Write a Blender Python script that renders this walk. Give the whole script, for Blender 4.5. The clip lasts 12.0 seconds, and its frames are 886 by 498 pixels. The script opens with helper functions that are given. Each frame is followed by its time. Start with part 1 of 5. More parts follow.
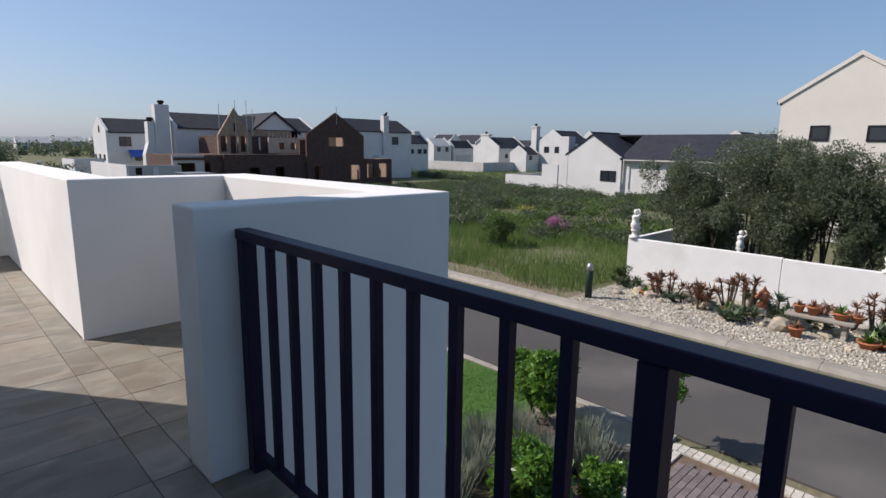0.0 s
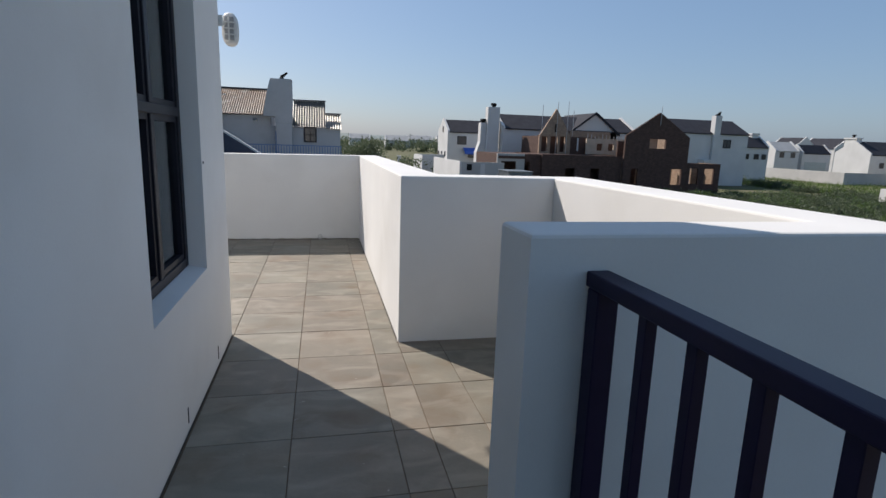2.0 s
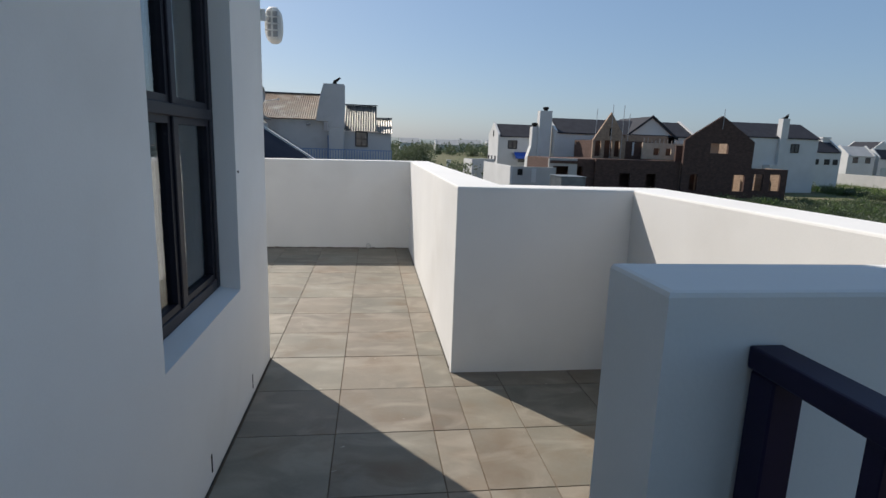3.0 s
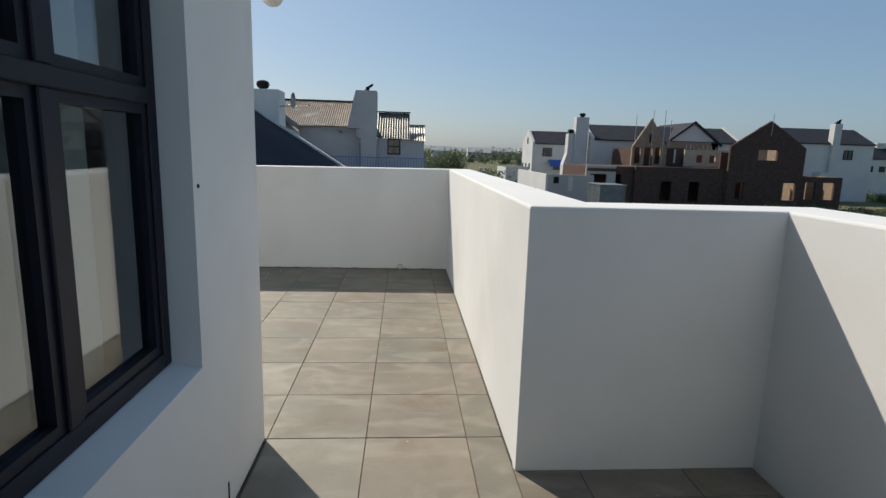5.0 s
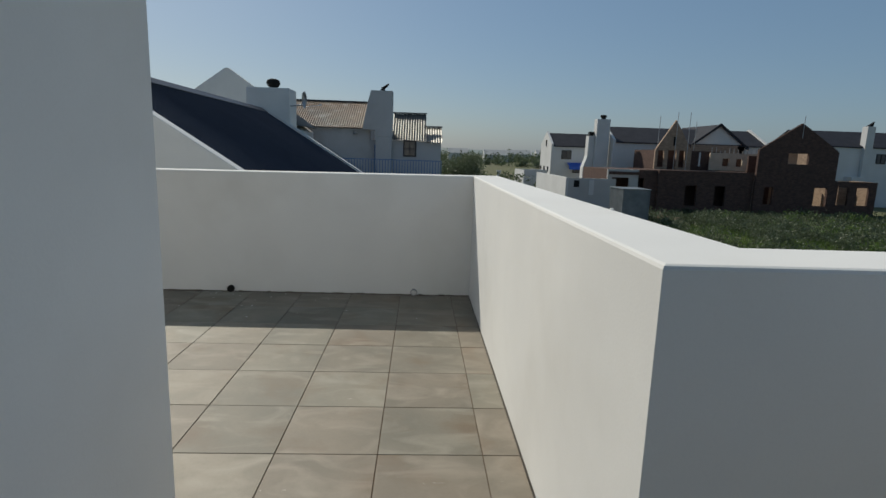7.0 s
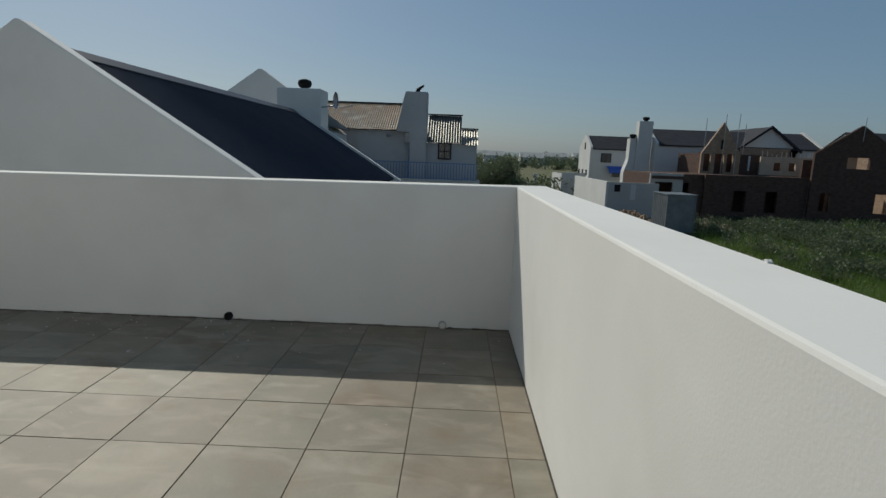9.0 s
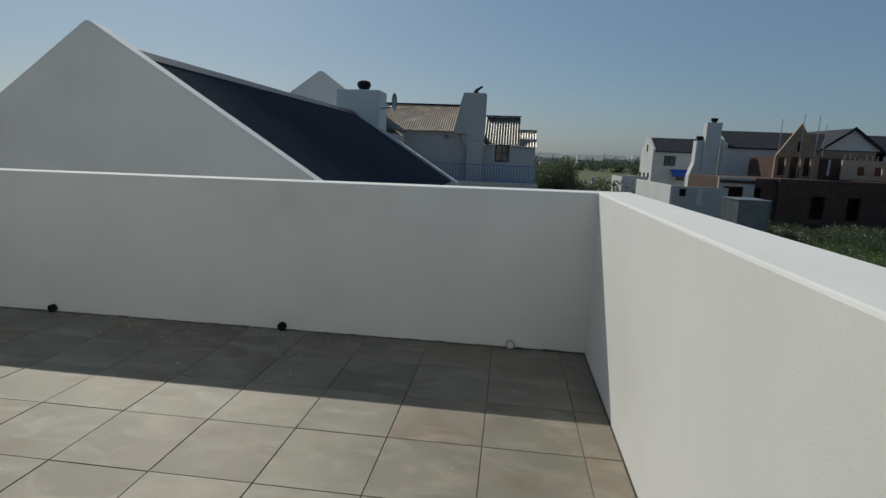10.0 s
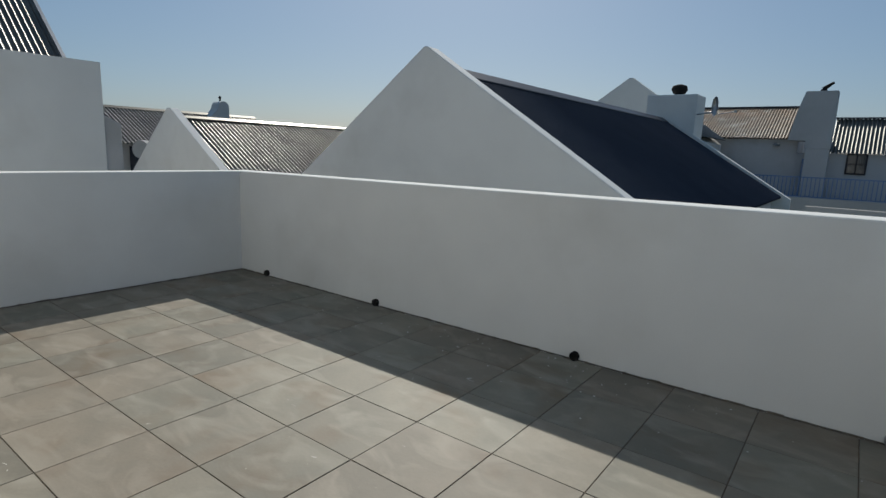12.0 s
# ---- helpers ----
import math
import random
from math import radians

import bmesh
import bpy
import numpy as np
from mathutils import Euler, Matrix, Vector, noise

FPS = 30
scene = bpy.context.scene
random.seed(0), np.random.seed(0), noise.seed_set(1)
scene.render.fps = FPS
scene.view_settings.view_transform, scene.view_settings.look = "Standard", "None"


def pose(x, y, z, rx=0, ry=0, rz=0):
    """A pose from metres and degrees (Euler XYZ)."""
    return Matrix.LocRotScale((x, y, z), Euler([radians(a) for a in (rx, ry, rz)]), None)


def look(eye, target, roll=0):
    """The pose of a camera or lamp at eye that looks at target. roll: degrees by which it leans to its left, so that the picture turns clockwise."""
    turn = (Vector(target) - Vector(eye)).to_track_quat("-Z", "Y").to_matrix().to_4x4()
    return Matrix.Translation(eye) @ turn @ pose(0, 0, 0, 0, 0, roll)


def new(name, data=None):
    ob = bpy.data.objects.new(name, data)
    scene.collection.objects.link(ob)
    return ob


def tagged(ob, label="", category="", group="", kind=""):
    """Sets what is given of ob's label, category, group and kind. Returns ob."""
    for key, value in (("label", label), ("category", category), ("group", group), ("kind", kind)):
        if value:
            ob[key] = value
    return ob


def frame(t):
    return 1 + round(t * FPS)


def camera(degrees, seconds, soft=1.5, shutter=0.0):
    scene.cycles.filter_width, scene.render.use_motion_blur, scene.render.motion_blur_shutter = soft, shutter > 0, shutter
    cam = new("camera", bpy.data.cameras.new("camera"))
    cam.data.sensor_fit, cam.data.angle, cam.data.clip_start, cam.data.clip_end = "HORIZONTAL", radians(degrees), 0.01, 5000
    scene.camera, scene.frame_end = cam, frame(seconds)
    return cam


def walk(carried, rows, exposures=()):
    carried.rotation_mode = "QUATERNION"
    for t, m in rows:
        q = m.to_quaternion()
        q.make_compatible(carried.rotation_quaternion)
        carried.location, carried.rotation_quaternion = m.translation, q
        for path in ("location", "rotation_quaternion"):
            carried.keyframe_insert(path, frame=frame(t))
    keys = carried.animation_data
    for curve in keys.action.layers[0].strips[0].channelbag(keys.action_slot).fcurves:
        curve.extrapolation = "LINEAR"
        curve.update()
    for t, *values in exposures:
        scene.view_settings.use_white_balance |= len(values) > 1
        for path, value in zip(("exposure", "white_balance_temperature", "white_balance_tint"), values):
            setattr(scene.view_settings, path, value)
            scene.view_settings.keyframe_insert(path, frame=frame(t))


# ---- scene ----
cam = camera(78.0, 12.0)

PATH = [
    (0, (-0.016, 0.066, 1.525), (1.353, 1.477, 1.157), 0.8),
    (0.5, (0.032, 0.325, 1.503), (1.065, 1.996, 1.127), 1.2),
    (1, (0.083, 0.556, 1.505), (0.887, 2.347, 1.122), 1.6),
    (1.5, (0.177, 0.797, 1.5), (0.788, 2.662, 1.114), 1.7),
    (2, (0.256, 1.043, 1.502), (0.688, 2.957, 1.113), 1.9),
    (2.5, (0.266, 1.296, 1.494), (0.58, 3.233, 1.107), 1.9),
    (3, (0.274, 1.519, 1.511), (0.534, 3.465, 1.131), 1.9),
    (5, (0.268, 2.616, 1.472), (0.414, 4.579, 1.116), 1.7),
    (5.5, (0.276, 2.873, 1.474), (0.41, 4.836, 1.12), 1.8),
    (6, (0.262, 3.217, 1.463), (0.379, 5.183, 1.112), 1.9),
    (6.5, (0.249, 3.494, 1.47), (0.352, 5.46, 1.12), 1.9),
    (7, (0.27, 3.768, 1.476), (0.36, 5.735, 1.126), 1.9),
    (9, (0.295, 4.73, 1.498), (0.26, 6.7, 1.152), 2.1),
    (9.5, (0.242, 4.936, 1.485), (0.125, 6.903, 1.142), 2.2),
    (10, (0.157, 5.145, 1.489), (-0.071, 7.1, 1.143), 2.3),
    (10.5, (0.063, 5.356, 1.479), (-0.397, 7.272, 1.134), 2.0),
    (11, (0.013, 5.488, 1.52), (-0.781, 7.287, 1.16), 2.5),
    (11.5, (-0.058, 5.501, 1.536), (-1.065, 7.191, 1.172), 2.4),
    (12, (-0.097, 5.536, 1.517), (-1.278, 7.11, 1.162), 2.2),
]
EXPOSURES = [(0, 0.41, 6430, 18), (1.5, 0.36, 6480, 16), (2.5, 0.31, 6530, 14), (5.5, 0.13, 6660, 9), (7, -0.24, 6600, 7), (9, -0.46, 6530, 5), (9.5, -0.50, 6500, 5), (10.5, -0.40, 6420, 6), (12, -0.28, 6350, 7)]
walk(cam, [(t, look(eye, target, roll)) for t, eye, target, roll in PATH], EXPOSURES)

# ---------------------------------------------------------------- world, sun
SUN_EL, SUN_DIR = 40.8, (-0.584, 0.812)
world = bpy.data.worlds.new("sky")
scene.world = world
world.use_nodes = True
_n, _l = world.node_tree.nodes, world.node_tree.links
_n.clear()
sky = _n.new("ShaderNodeTexSky")
sky.sky_type = "NISHITA"
sky.sun_disc = False
sky.sun_elevation = radians(SUN_EL)
sky.sun_rotation = math.atan2(SUN_DIR[0], SUN_DIR[1])
sky.air_density, sky.dust_density, sky.ozone_density = 1.0, 1.1, 3.0
_bg = _n.new("ShaderNodeBackground")
_bg.inputs["Strength"].default_value = 0.078
_wo = _n.new("ShaderNodeOutputWorld")
_hz = _n.new("ShaderNodeMix")
_hz.data_type = "RGBA"
_hz.inputs[0].default_value = 0.38
_hz.inputs[7].default_value = (2.55, 4.5, 6.9, 1)
_l.new(sky.outputs[0], _hz.inputs[6])
_l.new(_hz.outputs[2], _bg.inputs[0])
_l.new(_bg.outputs[0], _wo.inputs[0])

sun = new("sun", bpy.data.lights.new("sun", "SUN"))
sun.data.energy, sun.data.angle, sun.data.color = 4.3, radians(0.53), (1.0, 0.935, 0.83)
_e = radians(SUN_EL)
sun.matrix_world = look((0, 0, 50), (0 - SUN_DIR[0] * math.cos(_e) * 50, -SUN_DIR[1] * math.cos(_e) * 50, 50 - math.sin(_e) * 50))


# ---------------------------------------------------------------- materials
def surface(name, c1, c2, rough=0.8, scale=4.0, fine=60.0, bump=0.1, dist=0.01, metal=0.0, spread=0.0, fine_mix=0.25, spec=0.3, stains=None, stain_scale=0.8, islands=0.0):
    """Two-scale noise colour with fine relief; spread varies the value from object to object."""
    m = bpy.data.materials.new(name)
    m.use_nodes = True
    n, l = m.node_tree.nodes, m.node_tree.links
    b = n["Principled BSDF"]
    b.inputs["Roughness"].default_value, b.inputs["Metallic"].default_value = rough, metal
    b.inputs["Specular IOR Level"].default_value = spec
    co = n.new("ShaderNodeTexCoord")
    src = co.outputs["Object"]
    if spread:
        info = n.new("ShaderNodeObjectInfo")
        add = n.new("ShaderNodeVectorMath")
        add.operation = "MULTIPLY_ADD"
        comb = n.new("ShaderNodeCombineXYZ")
        for i in range(3):
            l.new(info.outputs["Random"], comb.inputs[i])
        l.new(comb.outputs[0], add.inputs[0])
        add.inputs[1].default_value = (37.0, 53.0, 71.0)
        l.new(src, add.inputs[2])
        src = add.outputs[0]

    def noise_tex(s, detail=4.0):
        t = n.new("ShaderNodeTexNoise")
        t.inputs["Scale"].default_value, t.inputs["Detail"].default_value = s, detail
        l.new(src, t.inputs["Vector"])
        return t.outputs["Fac"]

    def mix(a, bb, fac, kind="MIX"):
        x = n.new("ShaderNodeMix")
        x.data_type, x.blend_type = "RGBA", kind
        for sock, v in ((x.inputs[0], fac), (x.inputs[6], a), (x.inputs[7], bb)):
            if hasattr(v, "links"):
                l.new(v, sock)
            else:
                sock.default_value = v
        return x.outputs[2]

    def ramp(v, a, bb):
        r = n.new("ShaderNodeMapRange")
        r.inputs[1].default_value, r.inputs[2].default_value = a, bb
        l.new(v, r.inputs[0])
        return r.outputs[0]

    big, small = noise_tex(scale), noise_tex(fine, 3.0)
    col = mix((*c1, 1), (*c2, 1), ramp(big, 0.3, 0.7))
    if stains:
        col = mix(col, (*stains, 1), ramp(noise_tex(stain_scale, 6.0), 0.52, 0.72))
    dark = tuple(c * 0.6 for c in c1)
    f = n.new("ShaderNodeMath")
    f.operation = "MULTIPLY"
    l.new(ramp(small, 0.45, 0.75), f.inputs[0])
    f.inputs[1].default_value = fine_mix
    col = mix(col, (*dark, 1), f.outputs[0])
    if spread or islands:
        hsv = n.new("ShaderNodeHueSaturation")
        r = n.new("ShaderNodeMapRange")
        k = spread or islands
        r.inputs[3].default_value, r.inputs[4].default_value = 1 - k, 1 + k
        if spread:
            l.new(info.outputs["Random"], r.inputs[0])
        else:
            g = n.new("ShaderNodeNewGeometry")
            l.new(g.outputs["Random Per Island"], r.inputs[0])
        l.new(r.outputs[0], hsv.inputs["Value"])
        l.new(col, hsv.inputs["Color"])
        col = hsv.outputs[0]
    l.new(col, b.inputs["Base Color"])
    if bump:
        bp = n.new("ShaderNodeBump")
        bp.inputs["Strength"].default_value, bp.inputs["Distance"].default_value = bump, dist
        l.new(small, bp.inputs["Height"])
        l.new(bp.outputs[0], b.inputs["Normal"])
    return m


def leafy(name, c1, c2, rough=0.55, through_light=0.25):
    m = surface(name, c1, c2, rough, 1.2, 25, 0, islands=0.24, fine_mix=0.15)
    n, l = m.node_tree.nodes, m.node_tree.links
    out, b = n["Material Output"], n["Principled BSDF"]
    tr = n.new("ShaderNodeBsdfTranslucent")
    tr.inputs[0].default_value = (*[min(1, c * 1.6) for c in c2], 1)
    mx = n.new("ShaderNodeMixShader")
    mx.inputs[0].default_value = through_light
    l.new(b.outputs[0], mx.inputs[1])
    l.new(tr.outputs[0], mx.inputs[2])
    l.new(mx.outputs[0], out.inputs[0])
    return m


def brick_mat(name, c1, c2, mortar):
    m = surface(name, c1, c2, 0.9, 3, 40, 0.2)
    n, l = m.node_tree.nodes, m.node_tree.links
    b = n["Principled BSDF"]
    src = b.inputs["Base Color"].links[0].from_socket
    co = n.new("ShaderNodeTexCoord")
    sep, comb = n.new("ShaderNodeSeparateXYZ"), n.new("ShaderNodeCombineXYZ")
    l.new(co.outputs["Object"], sep.inputs[0])
    add = n.new("ShaderNodeMath")
    l.new(sep.outputs[0], add.inputs[0])
    l.new(sep.outputs[1], add.inputs[1])
    l.new(add.outputs[0], comb.inputs[0])
    l.new(sep.outputs[2], comb.inputs[1])
    t = n.new("ShaderNodeTexBrick")
    t.inputs["Scale"].default_value = 1.0
    t.inputs["Brick Width"].default_value, t.inputs["Row Height"].default_value = 0.23, 0.086
    t.inputs["Mortar Size"].default_value = 0.007
    t.inputs["Color1"].default_value, t.inputs["Color2"].default_value = (1, 1, 1, 1), (0.6, 0.6, 0.6, 1)
    t.inputs["Mortar"].default_value = (*mortar, 1)
    l.new(comb.outputs[0], t.inputs["Vector"])
    x = n.new("ShaderNodeMix")
    x.data_type, x.blend_type = "RGBA", "MULTIPLY"
    x.inputs[0].default_value = 0.8
    l.new(src, x.inputs[6])
    l.new(t.outputs["Color"], x.inputs[7])
    l.new(x.outputs[2], b.inputs["Base Color"])
    return m


def stripes(name, c1, c2, axis, pitch, rough=0.5, metal=0.0):
    """Far ribbed sheeting: a wave across one axis gives the relief."""
    m = surface(name, c1, c2, rough, 1.5, 12, 0, metal=metal)
    n, l = m.node_tree.nodes, m.node_tree.links
    co, w, bp = n.new("ShaderNodeTexCoord"), n.new("ShaderNodeTexWave"), n.new("ShaderNodeBump")
    w.bands_direction = axis
    w.inputs["Scale"].default_value = 1 / pitch * 0.314
    l.new(co.outputs["Object"], w.inputs["Vector"])
    l.new(w.outputs["Fac"], bp.inputs["Height"])
    bp.inputs["Strength"].default_value, bp.inputs["Distance"].default_value = 0.8, 0.03
    l.new(bp.outputs[0], n["Principled BSDF"].inputs["Normal"])
    return m


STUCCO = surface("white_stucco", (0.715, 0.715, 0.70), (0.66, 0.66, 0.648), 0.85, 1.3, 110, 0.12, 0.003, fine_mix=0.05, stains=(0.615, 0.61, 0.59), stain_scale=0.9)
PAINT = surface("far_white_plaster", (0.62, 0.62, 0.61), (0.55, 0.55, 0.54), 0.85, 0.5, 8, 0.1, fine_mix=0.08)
# white plaster with shade put into its base colour; the stains are its own
SHADED_PAINT = surface("shaded_white_plaster", (0.46, 0.46, 0.465), (0.40, 0.40, 0.405), 0.88, 0.5, 8, 0.1, fine_mix=0.08, stains=(0.34, 0.33, 0.32), stain_scale=0.6)
CREAM_PAINT = surface("cream_white_plaster", (0.66, 0.63, 0.57), (0.60, 0.57, 0.51), 0.85, 0.5, 8, 0.1, fine_mix=0.08)
GREY_PLASTER = surface("grey_white_plaster", (0.48, 0.475, 0.46), (0.40, 0.395, 0.385), 0.85, 0.5, 8, 0.1, fine_mix=0.08)
def tile_material():
    m = surface("sandstone_tile", (0.209, 0.187, 0.152), (0.150, 0.140, 0.116), 0.62, 2.6, 55, 0.22, 0.003, spread=0.13, stains=(0.152, 0.115, 0.080), stain_scale=2.4, fine_mix=0.18, spec=0.45)
    n, l = m.node_tree.nodes, m.node_tree.links
    b = n["Principled BSDF"]
    src = b.inputs["Base Color"].links[0].from_socket
    info, co, add = n.new("ShaderNodeObjectInfo"), n.new("ShaderNodeTexCoord"), n.new("ShaderNodeVectorMath")
    add.operation = "MULTIPLY_ADD"
    comb, mp = n.new("ShaderNodeCombineXYZ"), n.new("ShaderNodeMapping")
    for i in range(3):
        l.new(info.outputs["Random"], comb.inputs[i])
    l.new(comb.outputs[0], add.inputs[0])
    add.inputs[1].default_value = (91, 47, 13)
    l.new(co.outputs["Object"], add.inputs[2])
    mp.inputs["Rotation"].default_value = (0, 0, 0.5)
    mp.inputs["Scale"].default_value = (1.0, 1.9, 1.0)
    l.new(add.outputs[0], mp.inputs[0])
    t = n.new("ShaderNodeTexNoise")
    t.inputs["Scale"].default_value, t.inputs["Detail"].default_value, t.inputs["Distortion"].default_value = 2.8, 5.0, 0.8
    l.new(mp.outputs[0], t.inputs["Vector"])
    r = n.new("ShaderNodeMapRange")
    r.inputs[1].default_value, r.inputs[2].default_value, r.inputs[4].default_value = 0.48, 0.76, 0.55
    l.new(t.outputs["Fac"], r.inputs[0])
    x = n.new("ShaderNodeMix")
    x.data_type = "RGBA"
    x.inputs[7].default_value = (0.335, 0.315, 0.272, 1)
    l.new(r.outputs[0], x.inputs[0])
    l.new(src, x.inputs[6])
    # some tiles are warmer, some greener
    tone = n.new("ShaderNodeMix")
    tone.data_type, tone.blend_type = "RGBA", "MULTIPLY"
    ramp = n.new("ShaderNodeMapRange")
    ramp.inputs[1].default_value, ramp.inputs[2].default_value = 0.25, 0.75
    hue = n.new("ShaderNodeMix")
    hue.data_type = "RGBA"
    hue.inputs[6].default_value, hue.inputs[7].default_value = (1.04, 0.98, 0.92, 1), (0.99, 1.0, 0.955, 1)
    wn = n.new("ShaderNodeTexWhiteNoise")
    wn.noise_dimensions = "1D"
    l.new(info.outputs["Random"], wn.inputs["W"])
    l.new(wn.outputs["Value"], ramp.inputs[0])
    l.new(ramp.outputs[0], hue.inputs[0])
    tone.inputs[0].default_value = 0.9
    l.new(x.outputs[2], tone.inputs[6])
    l.new(hue.outputs[2], tone.inputs[7])
    # rare small pale scuffs
    sc, sr, sm = n.new("ShaderNodeTexNoise"), n.new("ShaderNodeMapRange"), n.new("ShaderNodeMix")
    sc.inputs["Scale"].default_value, sc.inputs["Detail"].default_value, sc.inputs["Distortion"].default_value = 9.0, 6.0, 1.5
    l.new(mp.outputs[0], sc.inputs["Vector"])
    sr.inputs[1].default_value, sr.inputs[2].default_value = 0.735, 0.77
    l.new(sc.outputs["Fac"], sr.inputs[0])
    sm.data_type = "RGBA"
    sm.inputs[7].default_value = (0.5, 0.48, 0.44, 1)
    l.new(sr.outputs[0], sm.inputs[0])
    l.new(tone.outputs[2], sm.inputs[6])
    l.new(sm.outputs[2], b.inputs["Base Color"])
    return m


TILE = tile_material()
GROUT = surface("dark_grout", (0.115, 0.078, 0.052), (0.15, 0.112, 0.08), 0.95, 6, 90, 0.2)
RAIL = surface("midnight_blue_steel", (0.012, 0.008, 0.029), (0.016, 0.011, 0.039), 0.45, 8, 200, 0.1, 0.001, spec=0.2, fine_mix=0.1)
FRAME = surface("charcoal_aluminium", (0.009, 0.009, 0.016), (0.013, 0.013, 0.021), 0.5, 8, 150, 0.05, spec=0.25)
SLATE = surface("dark_slate_roof", (0.022, 0.024, 0.032), (0.034, 0.036, 0.046), 0.8, 1.2, 10, 0.3, 0.02, fine_mix=0.3, spec=0.2)
DARK_SHEET = surface("charcoal_roof_sheet", (0.017, 0.020, 0.034), (0.026, 0.029, 0.045), 0.42, 0.8, 20, 0.05, spec=0.3)
GREY_SHEET = surface("weathered_grey_sheet", (0.085, 0.083, 0.074), (0.15, 0.143, 0.125), 0.36, 1.2, 30, 0.05, metal=0.65, spec=0.5)
RUST_SHEET = surface("rusty_roof_sheet", (0.23, 0.145, 0.085), (0.14, 0.105, 0.08), 0.55, 1.0, 18, 0.1, stains=(0.33, 0.30, 0.25), stain_scale=1.5)
BRICK = brick_mat("dark_red_brick", (0.125, 0.076, 0.062), (0.092, 0.058, 0.048), (0.7, 0.65, 0.6))
SAND_BRICK = brick_mat("sandy_brick", (0.42, 0.31, 0.225), (0.34, 0.245, 0.18), (0.8, 0.75, 0.7))
CREAM = surface("cream_brick", (0.56, 0.46, 0.36), (0.46, 0.375, 0.29), 0.9, 1.5, 10, 0.2)
PANE_DARK = surface("dark_window_glass", (0.02, 0.025, 0.03), (0.035, 0.04, 0.05), 0.08, 0.4, 2, 0, spec=0.7)
ASPHALT = surface("asphalt", (0.062, 0.057, 0.054), (0.08, 0.075, 0.072), 0.9, 0.25, 160, 0.5, 0.006, fine_mix=0.35, stains=(0.115, 0.108, 0.10), stain_scale=0.35)
CONCRETE = surface("pale_concrete", (0.32, 0.295, 0.25), (0.25, 0.23, 0.195), 0.9, 3, 60, 0.4, 0.004, spread=0.10)
PAVER = surface("mauve_paver", (0.135, 0.115, 0.115), (0.175, 0.145, 0.14), 0.9, 8, 120, 0.4, 0.003, spread=0.16)
COBBLE = surface("pale_cobble", (0.50, 0.47, 0.41), (0.38, 0.35, 0.30), 0.9, 8, 90, 0.4, 0.004, spread=0.12)
STONE = surface("rockery_stone", (0.42, 0.37, 0.29), (0.28, 0.24, 0.19), 0.9, 5, 30, 0.7, 0.02, spread=0.2, stains=(0.5, 0.42, 0.25), stain_scale=3)
PEBBLE = surface("pebbles", (0.50, 0.465, 0.385), (0.30, 0.27, 0.215), 0.85, 2, 40, 0.3, islands=0.5)
TERRACOTTA = surface("terracotta", (0.42, 0.16, 0.075), (0.33, 0.12, 0.06), 0.85, 6, 60, 0.2, spread=0.1)
STATUE = surface("white_cast_stone", (0.72, 0.72, 0.69), (0.60, 0.60, 0.57), 0.8, 8, 60, 0.2)
BARK = surface("grey_bark", (0.12, 0.095, 0.07), (0.07, 0.055, 0.04), 0.95, 6, 60, 0.8, 0.02)
SOIL = surface("dark_soil", (0.075, 0.06, 0.045), (0.12, 0.095, 0.07), 1.0, 2, 50, 0.8, 0.03)
OLIVE = leafy("olive_leaves", (0.050, 0.069, 0.036), (0.115, 0.138, 0.080), 0.5, 0.3)
SHRUB = leafy("fynbos_leaves", (0.052, 0.074, 0.038), (0.095, 0.12, 0.068))
SHRUB2 = leafy("green_shrub_leaves", (0.05, 0.085, 0.025), (0.10, 0.16, 0.04))
GRASSM = leafy("wild_grass", (0.05, 0.10, 0.018), (0.115, 0.18, 0.04))
GLOSSY = leafy("glossy_leaves", (0.05, 0.12, 0.018), (0.13, 0.25, 0.04), 0.35)
LAVENDER = leafy("lavender_stems", (0.09, 0.12, 0.075), (0.20, 0.22, 0.18))
ALOE = leafy("aloe_leaves", (0.15, 0.066, 0.045), (0.25, 0.145, 0.085))
ALOE_G = leafy("green_aloe_leaves", (0.07, 0.11, 0.06), (0.14, 0.19, 0.10))
PINK = leafy("pink_flowers", (0.30, 0.09, 0.20), (0.42, 0.17, 0.31))
YELLOW = leafy("yellow_flowers", (0.45, 0.42, 0.05), (0.6, 0.55, 0.1))
LAWN = surface("lawn_grass", (0.05, 0.13, 0.018), (0.075, 0.17, 0.028), 0.9, 1.2, 90, 0.9, 0.03, fine_mix=0.4)
BOLLARD_GREEN = surface("dark_green_paint", (0.012, 0.03, 0.02), (0.02, 0.04, 0.028), 0.45, 5, 60, 0.1)
METAL = surface("galvanised_metal", (0.5, 0.5, 0.5), (0.38, 0.38, 0.4), 0.4, 5, 40, 0.1, metal=0.8)
PLASTIC_W = surface("aged_white_plastic", (0.72, 0.72, 0.7), (0.6, 0.6, 0.58), 0.5, 10, 60, 0.05)
BLACK = surface("black_hole", (0.01, 0.01, 0.01), (0.015, 0.014, 0.013), 0.9, 5, 30, 0)
BLUE_RAIL = surface("faded_blue_paint", (0.16, 0.24, 0.42), (0.12, 0.19, 0.34), 0.6, 3, 30, 0.1)
BLUE_CLOTH = surface("bright_blue_canvas", (0.04, 0.10, 0.42), (0.05, 0.13, 0.5), 0.8, 3, 30, 0.1)
SHED = surface("grey_blue_sheet_metal", (0.20, 0.225, 0.24), (0.14, 0.16, 0.175), 0.5, 2, 20, 0.2, metal=0.3)
